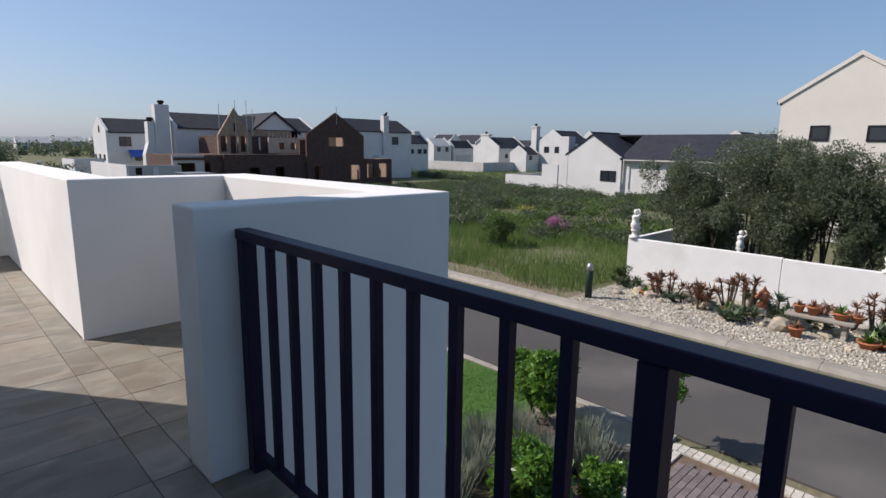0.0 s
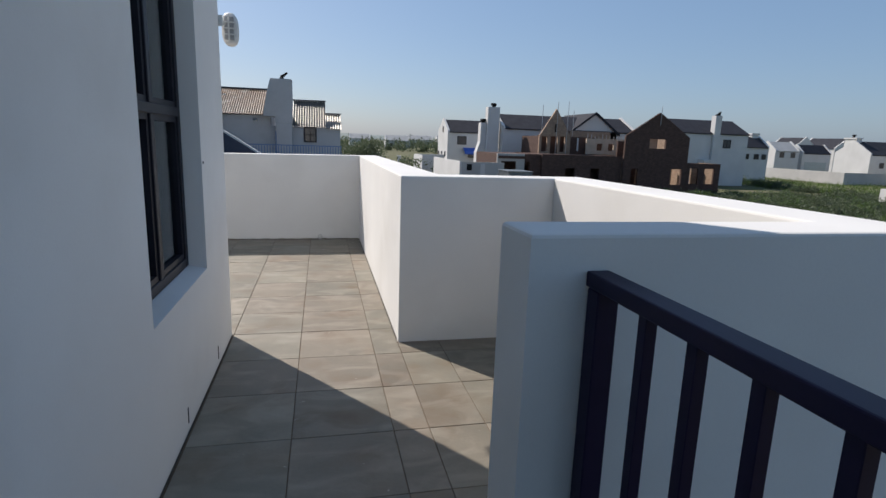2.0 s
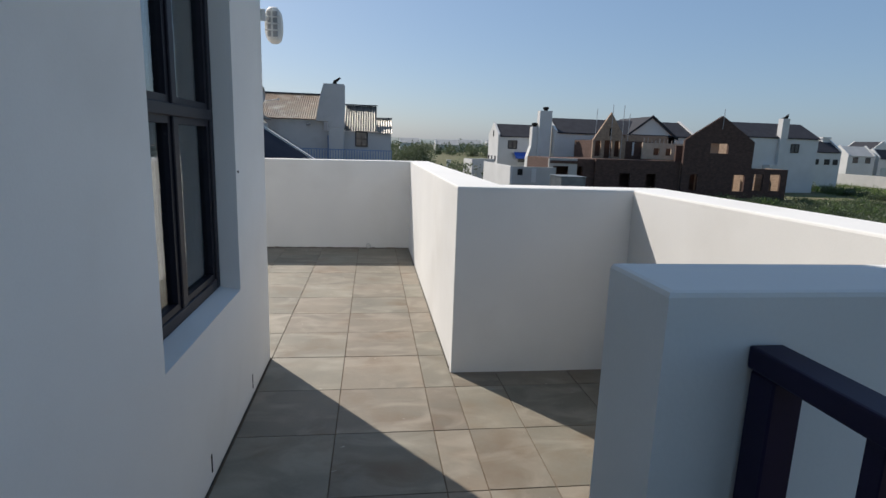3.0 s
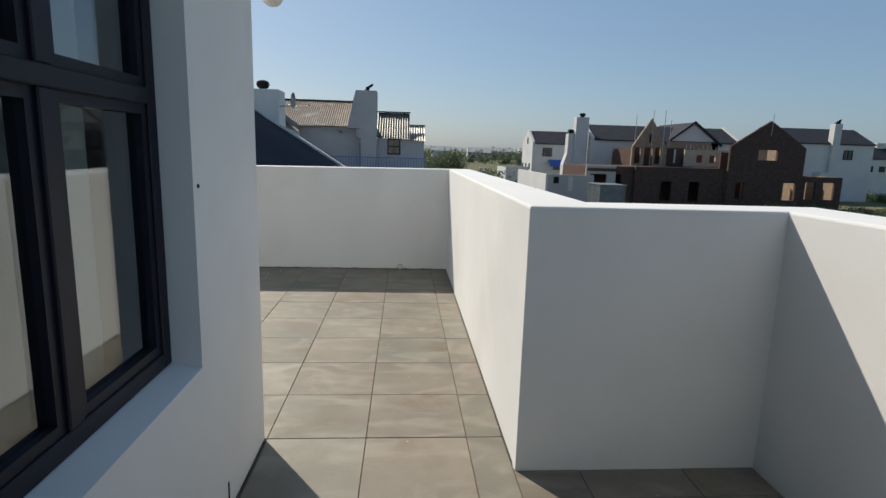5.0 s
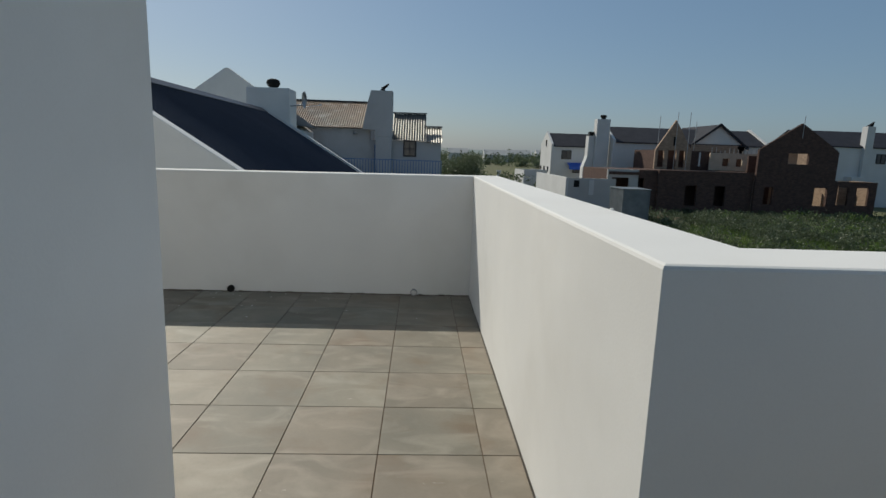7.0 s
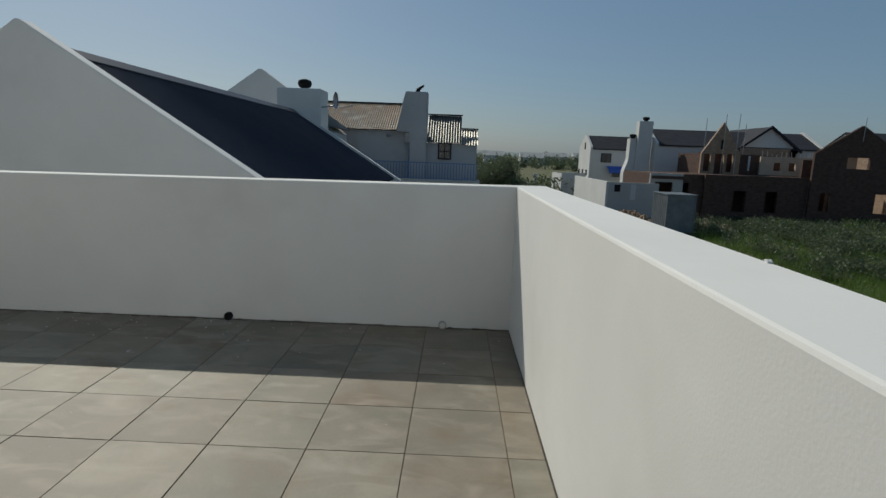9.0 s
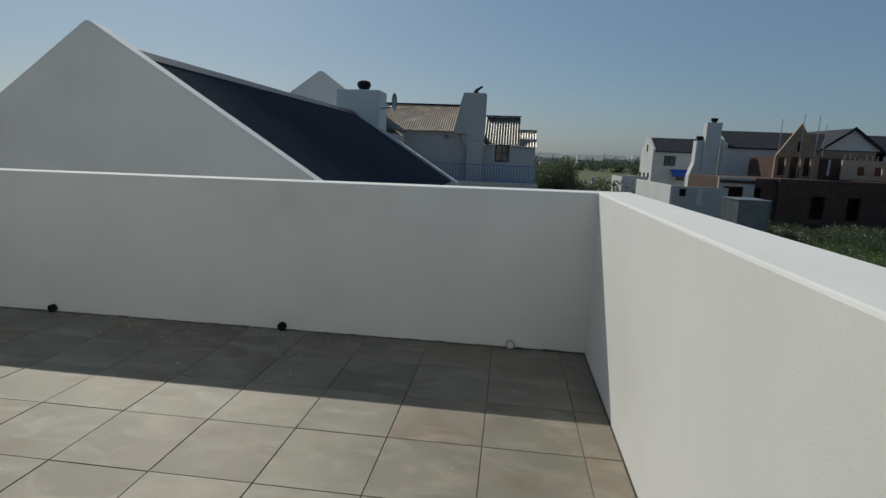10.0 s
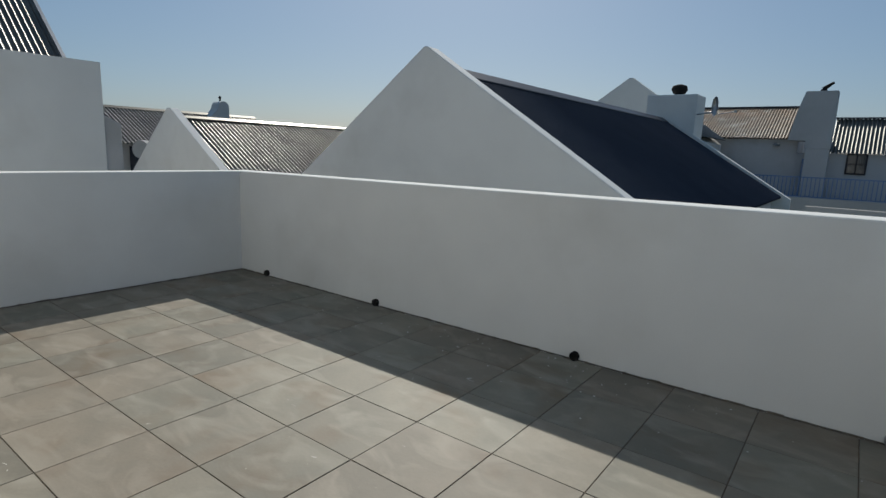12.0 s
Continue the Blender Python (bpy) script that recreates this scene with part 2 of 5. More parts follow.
GARAGE = surface("pale_grey_garage_door", (0.42, 0.48, 0.48), (0.38, 0.44, 0.44), 0.6, 2, 20, 0.05)
CAR_WHITE = surface("white_car_paint", (0.7, 0.7, 0.7), (0.65, 0.65, 0.65), 0.25, 2, 20, 0)
CURTAIN = surface("white_blind", (0.42, 0.46, 0.45), (0.36, 0.39, 0.38), 0.9, 3, 50, 0.1)
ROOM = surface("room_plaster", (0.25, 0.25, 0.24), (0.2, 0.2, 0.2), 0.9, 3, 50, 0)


def glass(name):
    m = bpy.data.materials.new(name)
    m.use_nodes = True
    n, l = m.node_tree.nodes, m.node_tree.links
    n.remove(n["Principled BSDF"])
    fr, gl, tr, mx = n.new("ShaderNodeLayerWeight"), n.new("ShaderNodeBsdfGlossy"), n.new("ShaderNodeBsdfTransparent"), n.new("ShaderNodeMixShader")
    fr.inputs[0].default_value = 0.45
    pw, ma = n.new("ShaderNodeMath"), n.new("ShaderNodeMath")
    pw.operation, ma.operation = "POWER", "MULTIPLY_ADD"
    pw.inputs[1].default_value, ma.inputs[1].default_value, ma.inputs[2].default_value = 2.4, 0.55, 0.09
    l.new(fr.outputs["Facing"], pw.inputs[0])
    l.new(pw.outputs[0], ma.inputs[0])
    gl.inputs["Roughness"].default_value = 0.03
    tr.inputs[0].default_value = (0.82, 0.86, 0.86, 1)
    l.new(ma.outputs[0], mx.inputs[0])
    l.new(tr.outputs[0], mx.inputs[1])
    l.new(gl.outputs[0], mx.inputs[2])
    l.new(mx.outputs[0], n["Material Output"].inputs[0])
    return m


GLASS = glass("window_glass")


# ---------------------------------------------------------------- mesh helpers
def part(name, bm, material, parent=None, label="", smooth=False):
    me = bpy.data.meshes.new(name)
    bm.to_mesh(me)
    bm.free()
    me.materials.append(material)
    if smooth:
        me.shade_smooth()
    ob = new(name, me)
    if parent:
        ob.parent = parent
    if label:
        ob["label"] = label
    return ob


def holder(name, at, label, category, group="", kind="", turn=0):
    ob = new(name)
    ob.matrix_world = pose(*at, 0, 0, turn)
    return tagged(ob, label, category, group, kind)


def box(bm, x0, x1, y0, y1, z0, z1):
    v = [bm.verts.new(p) for p in ((x0, y0, z0), (x1, y0, z0), (x1, y1, z0), (x0, y1, z0), (x0, y0, z1), (x1, y0, z1), (x1, y1, z1), (x0, y1, z1))]
    for f in ((3, 2, 1, 0), (4, 5, 6, 7), (0, 1, 5, 4), (1, 2, 6, 5), (2, 3, 7, 6), (3, 0, 4, 7)):
        bm.faces.new([v[i] for i in f])
    return v


def boxes(*lots):
    bm = bmesh.new()
    for b in lots:
        box(bm, *b)
    return bm


def bevelled(bm, w, seg=2):
    bmesh.ops.bevel(bm, geom=bm.edges[:], offset=w, segments=seg, affect="EDGES", profile=0.5)
    return bm


def prism(bm, outline, z0, z1):
    """A straight prism over an outline in plan, anticlockwise."""
    lo, hi = [bm.verts.new((x, y, z0)) for x, y in outline], [bm.verts.new((x, y, z1)) for x, y in outline]
    bm.faces.new(list(reversed(lo)))
    bm.faces.new(hi)
    k = len(outline)
    for i in range(k):
        bm.faces.new((lo[i], lo[(i + 1) % k], hi[(i + 1) % k], hi[i]))
    return bm


def slab(bm, pts, axis, a, b):
    """A plate with an outline in the plane across axis ('x' or 'y'), from a to b along it. Points are (u, z)."""
    def at(u, z, w):
        return (w, u, z) if axis == "x" else (u, w, z)
    lo, hi = [bm.verts.new(at(u, z, a)) for u, z in pts], [bm.verts.new(at(u, z, b)) for u, z in pts]
    bm.faces.new(lo)
    bm.faces.new(list(reversed(hi)))
    k = len(pts)
    for i in range(k):
        bm.faces.new((lo[(i + 1) % k], lo[i], hi[i], hi[(i + 1) % k]))
    bmesh.ops.recalc_face_normals(bm, faces=bm.faces[:])
    return bm


def tube(bm, p, q, r0, r1=None, sides=8, cap=True):
    """A round bar from p to q."""
    p, q = Vector(p), Vector(q)
    r1 = r0 if r1 is None else r1
    rot = (q - p).to_track_quat("Z", "Y")
    rings = []
    for c, r in ((p, r0), (q, r1)):
        rings.append([bm.verts.new(c + rot @ Vector((r * math.cos(2 * math.pi * i / sides), r * math.sin(2 * math.pi * i / sides), 0))) for i in range(sides)])
    for i in range(sides):
        j = (i + 1) % sides
        bm.faces.new((rings[0][i], rings[0][j], rings[1][j], rings[1][i]))
    if cap:
        bm.faces.new(list(reversed(rings[0])))
        bm.faces.new(rings[1])
    return bm


def lathe(bm, profile, sides=16, centre=(0, 0, 0)):
    """A turned body from (radius, height) pairs."""
    rings = []
    for r, z in profile:
        rings.append([bm.verts.new((centre[0] + r * math.cos(2 * math.pi * i / sides), centre[1] + r * math.sin(2 * math.pi * i / sides), centre[2] + z)) for i in range(sides)])
    for a, b in zip(rings, rings[1:]):
        for i in range(sides):
            j = (i + 1) % sides
            bm.faces.new((a[i], a[j], b[j], b[i]))
    bm.faces.new(list(reversed(rings[0])))
    bm.faces.new(rings[-1])
    return bm


def leaves(bm, rnd, spots, size, narrow=0.35):
    """Small pointed leaves, one at each spot, turned at random."""
    for c in spots:
        s = size * rnd.uniform(0.6, 1.3)
        a = Vector((rnd.gauss(0, 1), rnd.gauss(0, 1), rnd.gauss(0.2, 0.8))).normalized()
        w = a.cross(Vector((rnd.gauss(0, 1), rnd.gauss(0, 1), rnd.gauss(0, 1)))).normalized() * s * narrow
        c = Vector(c)
        v = [bm.verts.new(q) for q in (c, c + a * s * 0.5 + w * 0.5, c + a * s, c + a * s * 0.5 - w * 0.5)]
        bm.faces.new(v)


def clump_spots(rnd, n, r, clumps, squash=0.75, centre=(0, 0, 0)):
    """Spots that gather in clumps, themselves inside a squashed ball."""
    cs = []
    for _ in range(clumps):
        d = Vector((rnd.gauss(0, 1), rnd.gauss(0, 1), rnd.gauss(0, 1))).normalized() * rnd.uniform(0.35, 0.9)
        cs.append((Vector((d.x * r, d.y * r, d.z * r * squash)), rnd.uniform(0.22, 0.42) * r))
    out = []
    for _ in range(n):
        c, q = rnd.choice(cs)
        d = Vector((rnd.gauss(0, 1), rnd.gauss(0, 1), rnd.gauss(0, 1))).normalized() * q * rnd.uniform(0.5, 1.0)
        out.append(c + d + Vector(centre))
    return out, cs


# ---------------------------------------------------------------- ground, road, kerbs
GZ = -3.1


def structure(name, bm, material, label, category, smooth=False):
    return tagged(part(name, bm, material, None, label, smooth), label, category, "", "structure")


def ground_material():
    m = surface("sandy_grass_ground", (0.075, 0.10, 0.03), (0.14, 0.125, 0.075), 1.0, 0.12, 5, 0.8, 0.06, stains=(0.21, 0.17, 0.12), stain_scale=0.35, fine_mix=0.5)
    return m


rnd = random.Random(4)
bm = bmesh.new()
bmesh.ops.create_grid(bm, x_segments=2, y_segments=2, size=1500)
bmesh.ops.translate(bm, verts=bm.verts, vec=(0, 0, GZ - 0.06))
structure("ground", bm, ground_material(), "sandy ground with green scrub and grass patches", "ground")

structure("road", boxes((8.64, 13.36, -60, 160, GZ - 0.2, GZ - 0.02)), ASPHALT, "grey asphalt street with light wear", "road")
structure("lawn", boxes((2.2, 8.36, 3.9, 14, GZ - 0.3, GZ - 0.005)), LAWN, "bright green mown lawn beside the house", "lawn")
structure("flower_bed", boxes((1.2, 7.5, 3.3, 5.5, GZ - 0.3, GZ + 0.02)), SOIL, "dark soil bed planted with shrubs and lavender", "flower bed")
structure("pavement", boxes((7.5, 8.36, 3.3, 5.5, GZ - 0.3, GZ + 0.012)), surface("gravelly_sand", (0.30, 0.26, 0.19), (0.22, 0.19, 0.15), 1.0, 3, 60, 0.9, 0.02), "pale gravel and sand strip beside the street", "pavement")
structure("verge", boxes((14.0, 15.5, 9.2, 70, GZ - 0.3, GZ - 0.02)), surface("sandy_verge", (0.26, 0.20, 0.14), (0.19, 0.155, 0.11), 1.0, 2, 50, 0.9, 0.03), "bare sandy verge beside the kerb", "verge")
structure("gravel_bed", boxes((14.2, 18.2, -8, 9.2, GZ - 0.3, GZ + 0.0)), surface("gravel_base", (0.42, 0.39, 0.33), (0.30, 0.27, 0.22), 1.0, 3, 45, 1.0, 0.03), "pale gravel garden bed along the street", "gravel bed")
structure("driveway", boxes((1.2, 8.36, -4, 3.3, GZ - 0.3, GZ - 0.03)), GROUT, "bedding of the brick paved driveway", "driveway")


# ---------------------------------------------------------------- the terrace: walls, floor
H = 1.245
outline = [(-6.22, 5.20), (-5.97, 5.20), (-5.97, 9.29), (0.81, 9.29), (0.81, 4.928), (1.98, 4.928), (1.98, 2.665), (0.81, 2.665), (0.81, 2.415), (2.31, 2.415), (2.31, 5.205), (1.15, 5.205), (1.09, 9.54), (-6.22, 9.54)]


def inset(pts, d):
    """The outline moved inwards by d, square at its corners."""
    turn = 1 if sum(p[0] * q[1] - q[0] * p[1] for p, q in zip(pts, pts[1:] + pts[:1])) > 0 else -1
    out = []
    for i, p in enumerate(pts):
        a, c = Vector(pts[i - 1]), Vector(pts[(i + 1) % len(pts)])
        e, f = (Vector(p) - a).normalized(), (c - Vector(p)).normalized()
        m = Vector((-e.y, e.x)) + Vector((-f.y, f.x))
        q = Vector(p) + m * d * turn
        out.append((q.x, q.y))
    return out


bm = bmesh.new()
rings = [[bm.verts.new((x, y, z)) for x, y in inset(outline, d)] for d, z in ((0, GZ - 0.3), (0, H - 0.012), (0.0035, H - 0.0035), (0.012, H))]
for lo, hi in zip(rings, rings[1:]):
    for i in range(len(outline)):
        j = (i + 1) % len(outline)
        bm.faces.new((lo[i], lo[j], hi[j], hi[i]))
bm.faces.new(rings[0])
bm.faces.new(rings[-1])
for v in bm.verts:
    if v.co.z > 0 and v.co.y < 5.3 and v.co.x > 0:
        v.co.z += 0.0055 * (5.3 - v.co.y)
    elif v.co.z > 0 and v.co.y > 5.1:
        v.co.z -= 0.0085 * (1.0 - v.co.x)
bmesh.ops.recalc_face_normals(bm, faces=bm.faces[:])
structure("wall_parapet", bm, STUCCO, "smooth white plastered parapet wall round the roof terrace", "wall")

structure("floor", boxes((-5.96, 0.80, 5.28, 9.28, -0.30, -0.005), (-0.42, 0.80, -3.0, 5.28, -0.30, -0.005), (0.80, 1.97, 2.67, 4.95, -0.30, -0.005), (0.80, 1.08, -3.0, 2.41, -0.30, -0.005)), GROUT, "dark grout bed under the terrace tiles", "floor")
FLOOR = bpy.data.objects["floor"]
structure("wall_under", boxes((0.55, 0.98, -3.0, 2.41, GZ, -0.30), (0.84, 1.97, 2.67, 2.9, GZ, -0.30)), STUCCO, "white plastered wall under the balcony edge", "wall")

# the house wall with one recessed window
WX, WY0, WY1, WZ0, WZ1 = -0.418, 3.37, 4.46, 0.705, 2.67
bm = bmesh.new()
T = 0.22
box(bm, WX - T, WX, -3.2, WY0, -0.3, 5.4)
box(bm, WX - T, WX, WY1, 5.237, -0.3, 5.4)
box(bm, WX - T, WX, WY0, WY1, -0.3, WZ0)
box(bm, WX - T, WX, WY0, WY1, WZ1, 5.4)
bmesh.ops.remove_doubles(bm, verts=bm.verts, dist=0.0001)
bm.normal_update()
HOUSE_WALL = structure("wall_house", bm, STUCCO, "smooth white plastered house wall with a recessed window", "wall")
structure("wall_house_back", boxes((-7.5, WX - T, 5.037, 5.237, -0.3, 5.4), (-7.5, WX - T, -3.2, -3.0, -0.3, 5.4), (-7.7, -7.5, -3.2, 5.237, -0.3, 5.4)), STUCCO, "white plastered house wall facing the terrace", "wall")
structure("wall_lower", boxes((-7.7, 0.55, -3.2, 5.19, GZ - 0.3, -0.3)), STUCCO, "white ground floor walls of the house", "wall")
structure("roof_house", boxes((-7.8, WX + 0.0, -3.3, 5.237, 5.4, 5.6)), SLATE, "dark flat roof slab of the house", "roof")
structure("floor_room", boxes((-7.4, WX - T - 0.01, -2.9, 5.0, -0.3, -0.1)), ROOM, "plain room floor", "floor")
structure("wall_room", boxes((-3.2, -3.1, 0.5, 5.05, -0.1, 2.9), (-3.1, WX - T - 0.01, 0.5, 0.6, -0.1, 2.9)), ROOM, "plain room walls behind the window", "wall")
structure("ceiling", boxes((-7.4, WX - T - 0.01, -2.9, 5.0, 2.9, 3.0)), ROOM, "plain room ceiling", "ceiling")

win = holder("window_1", (WX - 0.12, (WY0 + WY1) / 2, WZ0 + 0.02), "charcoal aluminium window with four panes and a white blind", "window", kind="structure")
W2, WH = (WY1 - WY0) / 2, WZ1 - WZ0 - 0.02
bm = boxes((-0.05, 0.02, -W2, -W2 + 0.055, 0, WH), (-0.05, 0.02, W2 - 0.055, W2, 0, WH), (-0.05, 0.02, -W2 + 0.055, W2 - 0.055, 0, 0.055), (-0.05, 0.02, -W2 + 0.055, W2 - 0.055, WH - 0.055, WH),
           (-0.05, 0.025, -W2 + 0.055, W2 - 0.055, 0.858, 0.907), (-0.05, 0.022, -0.03, 0.03, 0.055, 0.858), (-0.05, 0.022, -0.03, 0.03, 0.907, WH - 0.055))
part("window_frame", bevelled(bm, 0.004, 1), FRAME, win)
for y0, y1 in ((-W2 + 0.055, -0.03), (0.03, W2 - 0.055)):
    for z0, z1 in ((0.055, 0.858), (0.907, WH - 0.055)):
        sash = boxes((-0.035, 0.010, y0, y0 + 0.03, z0, z1), (-0.035, 0.010, y1 - 0.03, y1, z0, z1), (-0.035, 0.010, y0 + 0.03, y1 - 0.03, z0, z0 + 0.03), (-0.035, 0.010, y0 + 0.03, y1 - 0.03, z1 - 0.03, z1))
        part("sash", sash, FRAME, win)
        p = part("pane", boxes((-0.018, -0.012, y0 + 0.03, y1 - 0.03, z0 + 0.03, z1 - 0.03)), GLASS, win)
        p.visible_shadow = False
part("window_sill", slab(bmesh.new(), [(-0.05, -0.05), (0.121, -0.019), (0.121, -0.0185), (0.02, 0.0), (-0.05, 0.0)], "y", -W2 + 0.001, W2 - 0.001), STUCCO, win)
blind = part("window_blind", boxes((-0.006, 0.006, -0.75, 0.40, 0, 2.2)), CURTAIN)
blind.matrix_world = pose(WX - 0.235, 3.885, WZ0 - 0.1)
tagged(blind, "plain off-white blind hanging behind the window", "blind")


# ---------------------------------------------------------------- balcony railing
def railing():
    r = holder("balcony_railing", (1.015, 2.413, 0.0), "dark midnight blue steel balcony railing with square bars", "railing")
    part("handrail", bevelled(boxes((-0.035, 0.035, -5.3, 0, 1.113, 1.158)), 0.005), RAIL, r)
    part("bottom_rail", bevelled(boxes((-0.02, 0.02, -5.3, -0.001, 0.07, 0.11)), 0.003, 1), RAIL, r)
    y, k = -0.040, 0
    bar_me = post_me = None
    while y > -5.2:
        if k % 10 == 0:
            if post_me is None:
                p = part("post", bevelled(boxes((-0.032, 0.032, -0.032, 0.032, -0.012, 1.112)), 0.004, 1), RAIL, r)
                post_me = p.data
            else:
                p = new("post", post_me)
                p.parent = r
        else:
            if bar_me is None:
                p = part("bar", bevelled(boxes((-0.016, 0.016, -0.017, 0.017, 0.11, 1.112)), 0.002, 1), RAIL, r)
                bar_me = p.data
            else:
                p = new("bar", bar_me)
                p.parent = r
        p.location = (0, y, 0)
        k += 1
        y = -0.038 - 1.87 * (k // 10) if k % 10 == 0 else -0.258 - 1.87 * (k // 10) - 0.1805 * (k % 10 - 1)
    return r


railing()


# ---------------------------------------------------------------- houses
def window_unit(house, face, u, z, w, h, at, mull=(1, 1), material=None, frame_material=None, name="window"):
    """A window on a house face. face: '-y', '-x' or '+x'; u along the face, at its plane."""
    fw = min(0.09, w * 0.09)
    pr = 0.05

    def f(u0, u1, z0, z1, d0, d1):
        if face == "-y":
            return (u0, u1, at - d1, at - d0, z0, z1)
        if face == "-x":
            return (at - d1, at - d0, u0, u1, z0, z1)
        return (at + d0, at + d1, u0, u1, z0, z1)
    nx, nz = mull[0] + 1, mull[1] + 1
    bar = fw * 0.7
    cw, chh = (w - 2 * fw - bar * (nx - 1)) / nx, (h - 2 * fw - bar * (nz - 1)) / nz
    holes = [(u + fw + i * (cw + bar), u + fw + i * (cw + bar) + cw, z + fw + j * (chh + bar), z + fw + j * (chh + bar) + chh) for i in range(nx) for j in range(nz)]
    d0, d1 = (at - pr, at + 0.05) if face[0] == "-" else (at - 0.05, at + pr)
    o = part(name, wall_with_holes(bmesh.new(), face[1], u, u + w, z, z + h, d0, d1, holes), frame_material or FRAME, house)
    part("pane", boxes(f(u + fw, u + w - fw, z + fw, z + h - fw, 0.0, 0.012)), material or PANE_DARK, o)
    return o


def gabled(bm, axis, u0, u1, w0, w1, zg, ze, zr, lip=0.0):
    """A gable-ended block. axis: the way the ridge runs; u across it, w along it."""
    um = (u0 + u1) / 2
    slab(bm, [(u0, zg), (u1, zg), (u1, ze), (um, zr), (u0, ze)], axis, w0, w1)
    return bm


def roof_slopes(bm, axis, u0, u1, w0, w1, ze, zr, over=0.15, th=0.12):
    um, k = (u0 + u1) / 2, (zr - ze) / ((u1 - u0) / 2)
    for s, ue in ((-1, u0), (1, u1)):
        a, b = ue + s * over, um
        za = ze - over * k
        slab(bm, [(a, za + 0.02), (b, zr + 0.02), (b, zr + 0.02 + th), (a, za + 0.02 + th)], axis, w0, w1)
    return bm


def house(label, axis, u0, u1, w0, w1, ze, zr, wall=None, roof=None, zg=None, parapets=True, windows=(), chimneys=(), extras=None):
    """A gabled house. Ridge along axis ('y' or 'x')."""
    zg = GZ - 0.1 if zg is None else zg
    wall, roof = wall or PAINT, roof or SLATE
    hs = holder("house", ((w0 if axis == "x" else u0), (u0 if axis == "x" else w0), 0), label, "house")
    off = Matrix.Translation(-hs.location)

    def add(name, bm, m, lab=""):
        bm.transform(off)
        return part(name, bm, m, hs, lab)
    add("wall", gabled(bmesh.new(), axis, u0, u1, w0, w1, zg, ze, zr), wall)
    add("roof", roof_slopes(bmesh.new(), axis, u0, u1, w0 + (0.25 if parapets else -0.1), w1 - (0.25 if parapets else -0.1), ze, zr), roof)
    if parapets:
        for a, b in ((w0 - 0.003, w0 + 0.25), (w1 - 0.25, w1 + 0.003)):
            um = (u0 + u1) / 2
            bm = slab(bmesh.new(), [(u0 - 0.02, ze - 0.3), (u0 - 0.02, ze + 0.28), (um, zr + 0.34), (u1 + 0.02, ze + 0.28), (u1 + 0.02, ze - 0.3), (um, zr - 0.3)], axis, a, b)
            add("gable_coping", bm, wall)
    for x0, x1, y0, y1, z0, z1, pot in chimneys:
        c = boxes((x0, x1, y0, y1, z0, z1))
        box(c, x0 - 0.12, x1 + 0.12, y0 - 0.1, y1 + 0.1, z1 - 0.12, z1 + 0.12)
        ch = add("chimney", c, wall)
        if pot:
            p = lathe(bmesh.new(), [(0.2, 0), (0.2, 0.35), (0.32, 0.36), (0.32, 0.5), (0.05, 0.55)], 10, ((x0 + x1) / 2, (y0 + y1) / 2, z1 + 0.12))
            p.transform(off)
            part("chimney_pot", p, BLACK, ch)
    for spec in windows:
        face, u, z, w, h, at, *mm = spec
        o = window_unit(hs, face, u, z, w, h, at, *(mm or [(1, 1)]))
        for q in (o, *o.children):
            q.data.transform(off)
    return hs


def block(name, label, category, lots, material, group=""):
    return tagged(part(name, boxes(*lots), material), label, category, group)


def wall_with_holes(bm, face, u0, u1, z0, z1, a, b, holes):
    """A flat wall from a to b across its face, with real openings (u0, u1, z0, z1)."""
    us = sorted({u0, u1, *[q for h in holes for q in h[:2]]})
    zs = sorted({z0, z1, *[q for h in holes for q in h[2:]]})
    for ua, ub in zip(us, us[1:]):
        for za, zb in zip(zs, zs[1:]):
            if any(h[0] <= (ua + ub) / 2 <= h[1] and h[2] <= (za + zb) / 2 <= h[3] for h in holes):
                continue
            if face == "y":
                box(bm, ua, ub, a, b, za, zb)
            else:
                box(bm, a, b, ua, ub, za, zb)
    bmesh.ops.remove_doubles(bm, verts=bm.verts, dist=0.0001)
    return bm


def corrugated(bm, axis, e0, e1, r0, r1, ze, zr, pitch=0.09, depth=0.022):
    """Ribbed sheet between an eave line and a ridge line. axis 'y': ribs repeat along y, eave at x=e.. """
    n = max(2, int(abs(e1 - e0) / pitch * 6))
    rows = []
    for i in range(n + 1):
        f = i / n
        y = e0 + (e1 - e0) * f
        d = depth * math.sin(2 * math.pi * f * abs(e1 - e0) / pitch)
        rows.append((bm.verts.new((r0, y, ze + d)), bm.verts.new((r1, y, zr + d))))
    for p, q in zip(rows, rows[1:]):
        bm.faces.new((p[0], q[0], q[1], p[1]))
    return bm


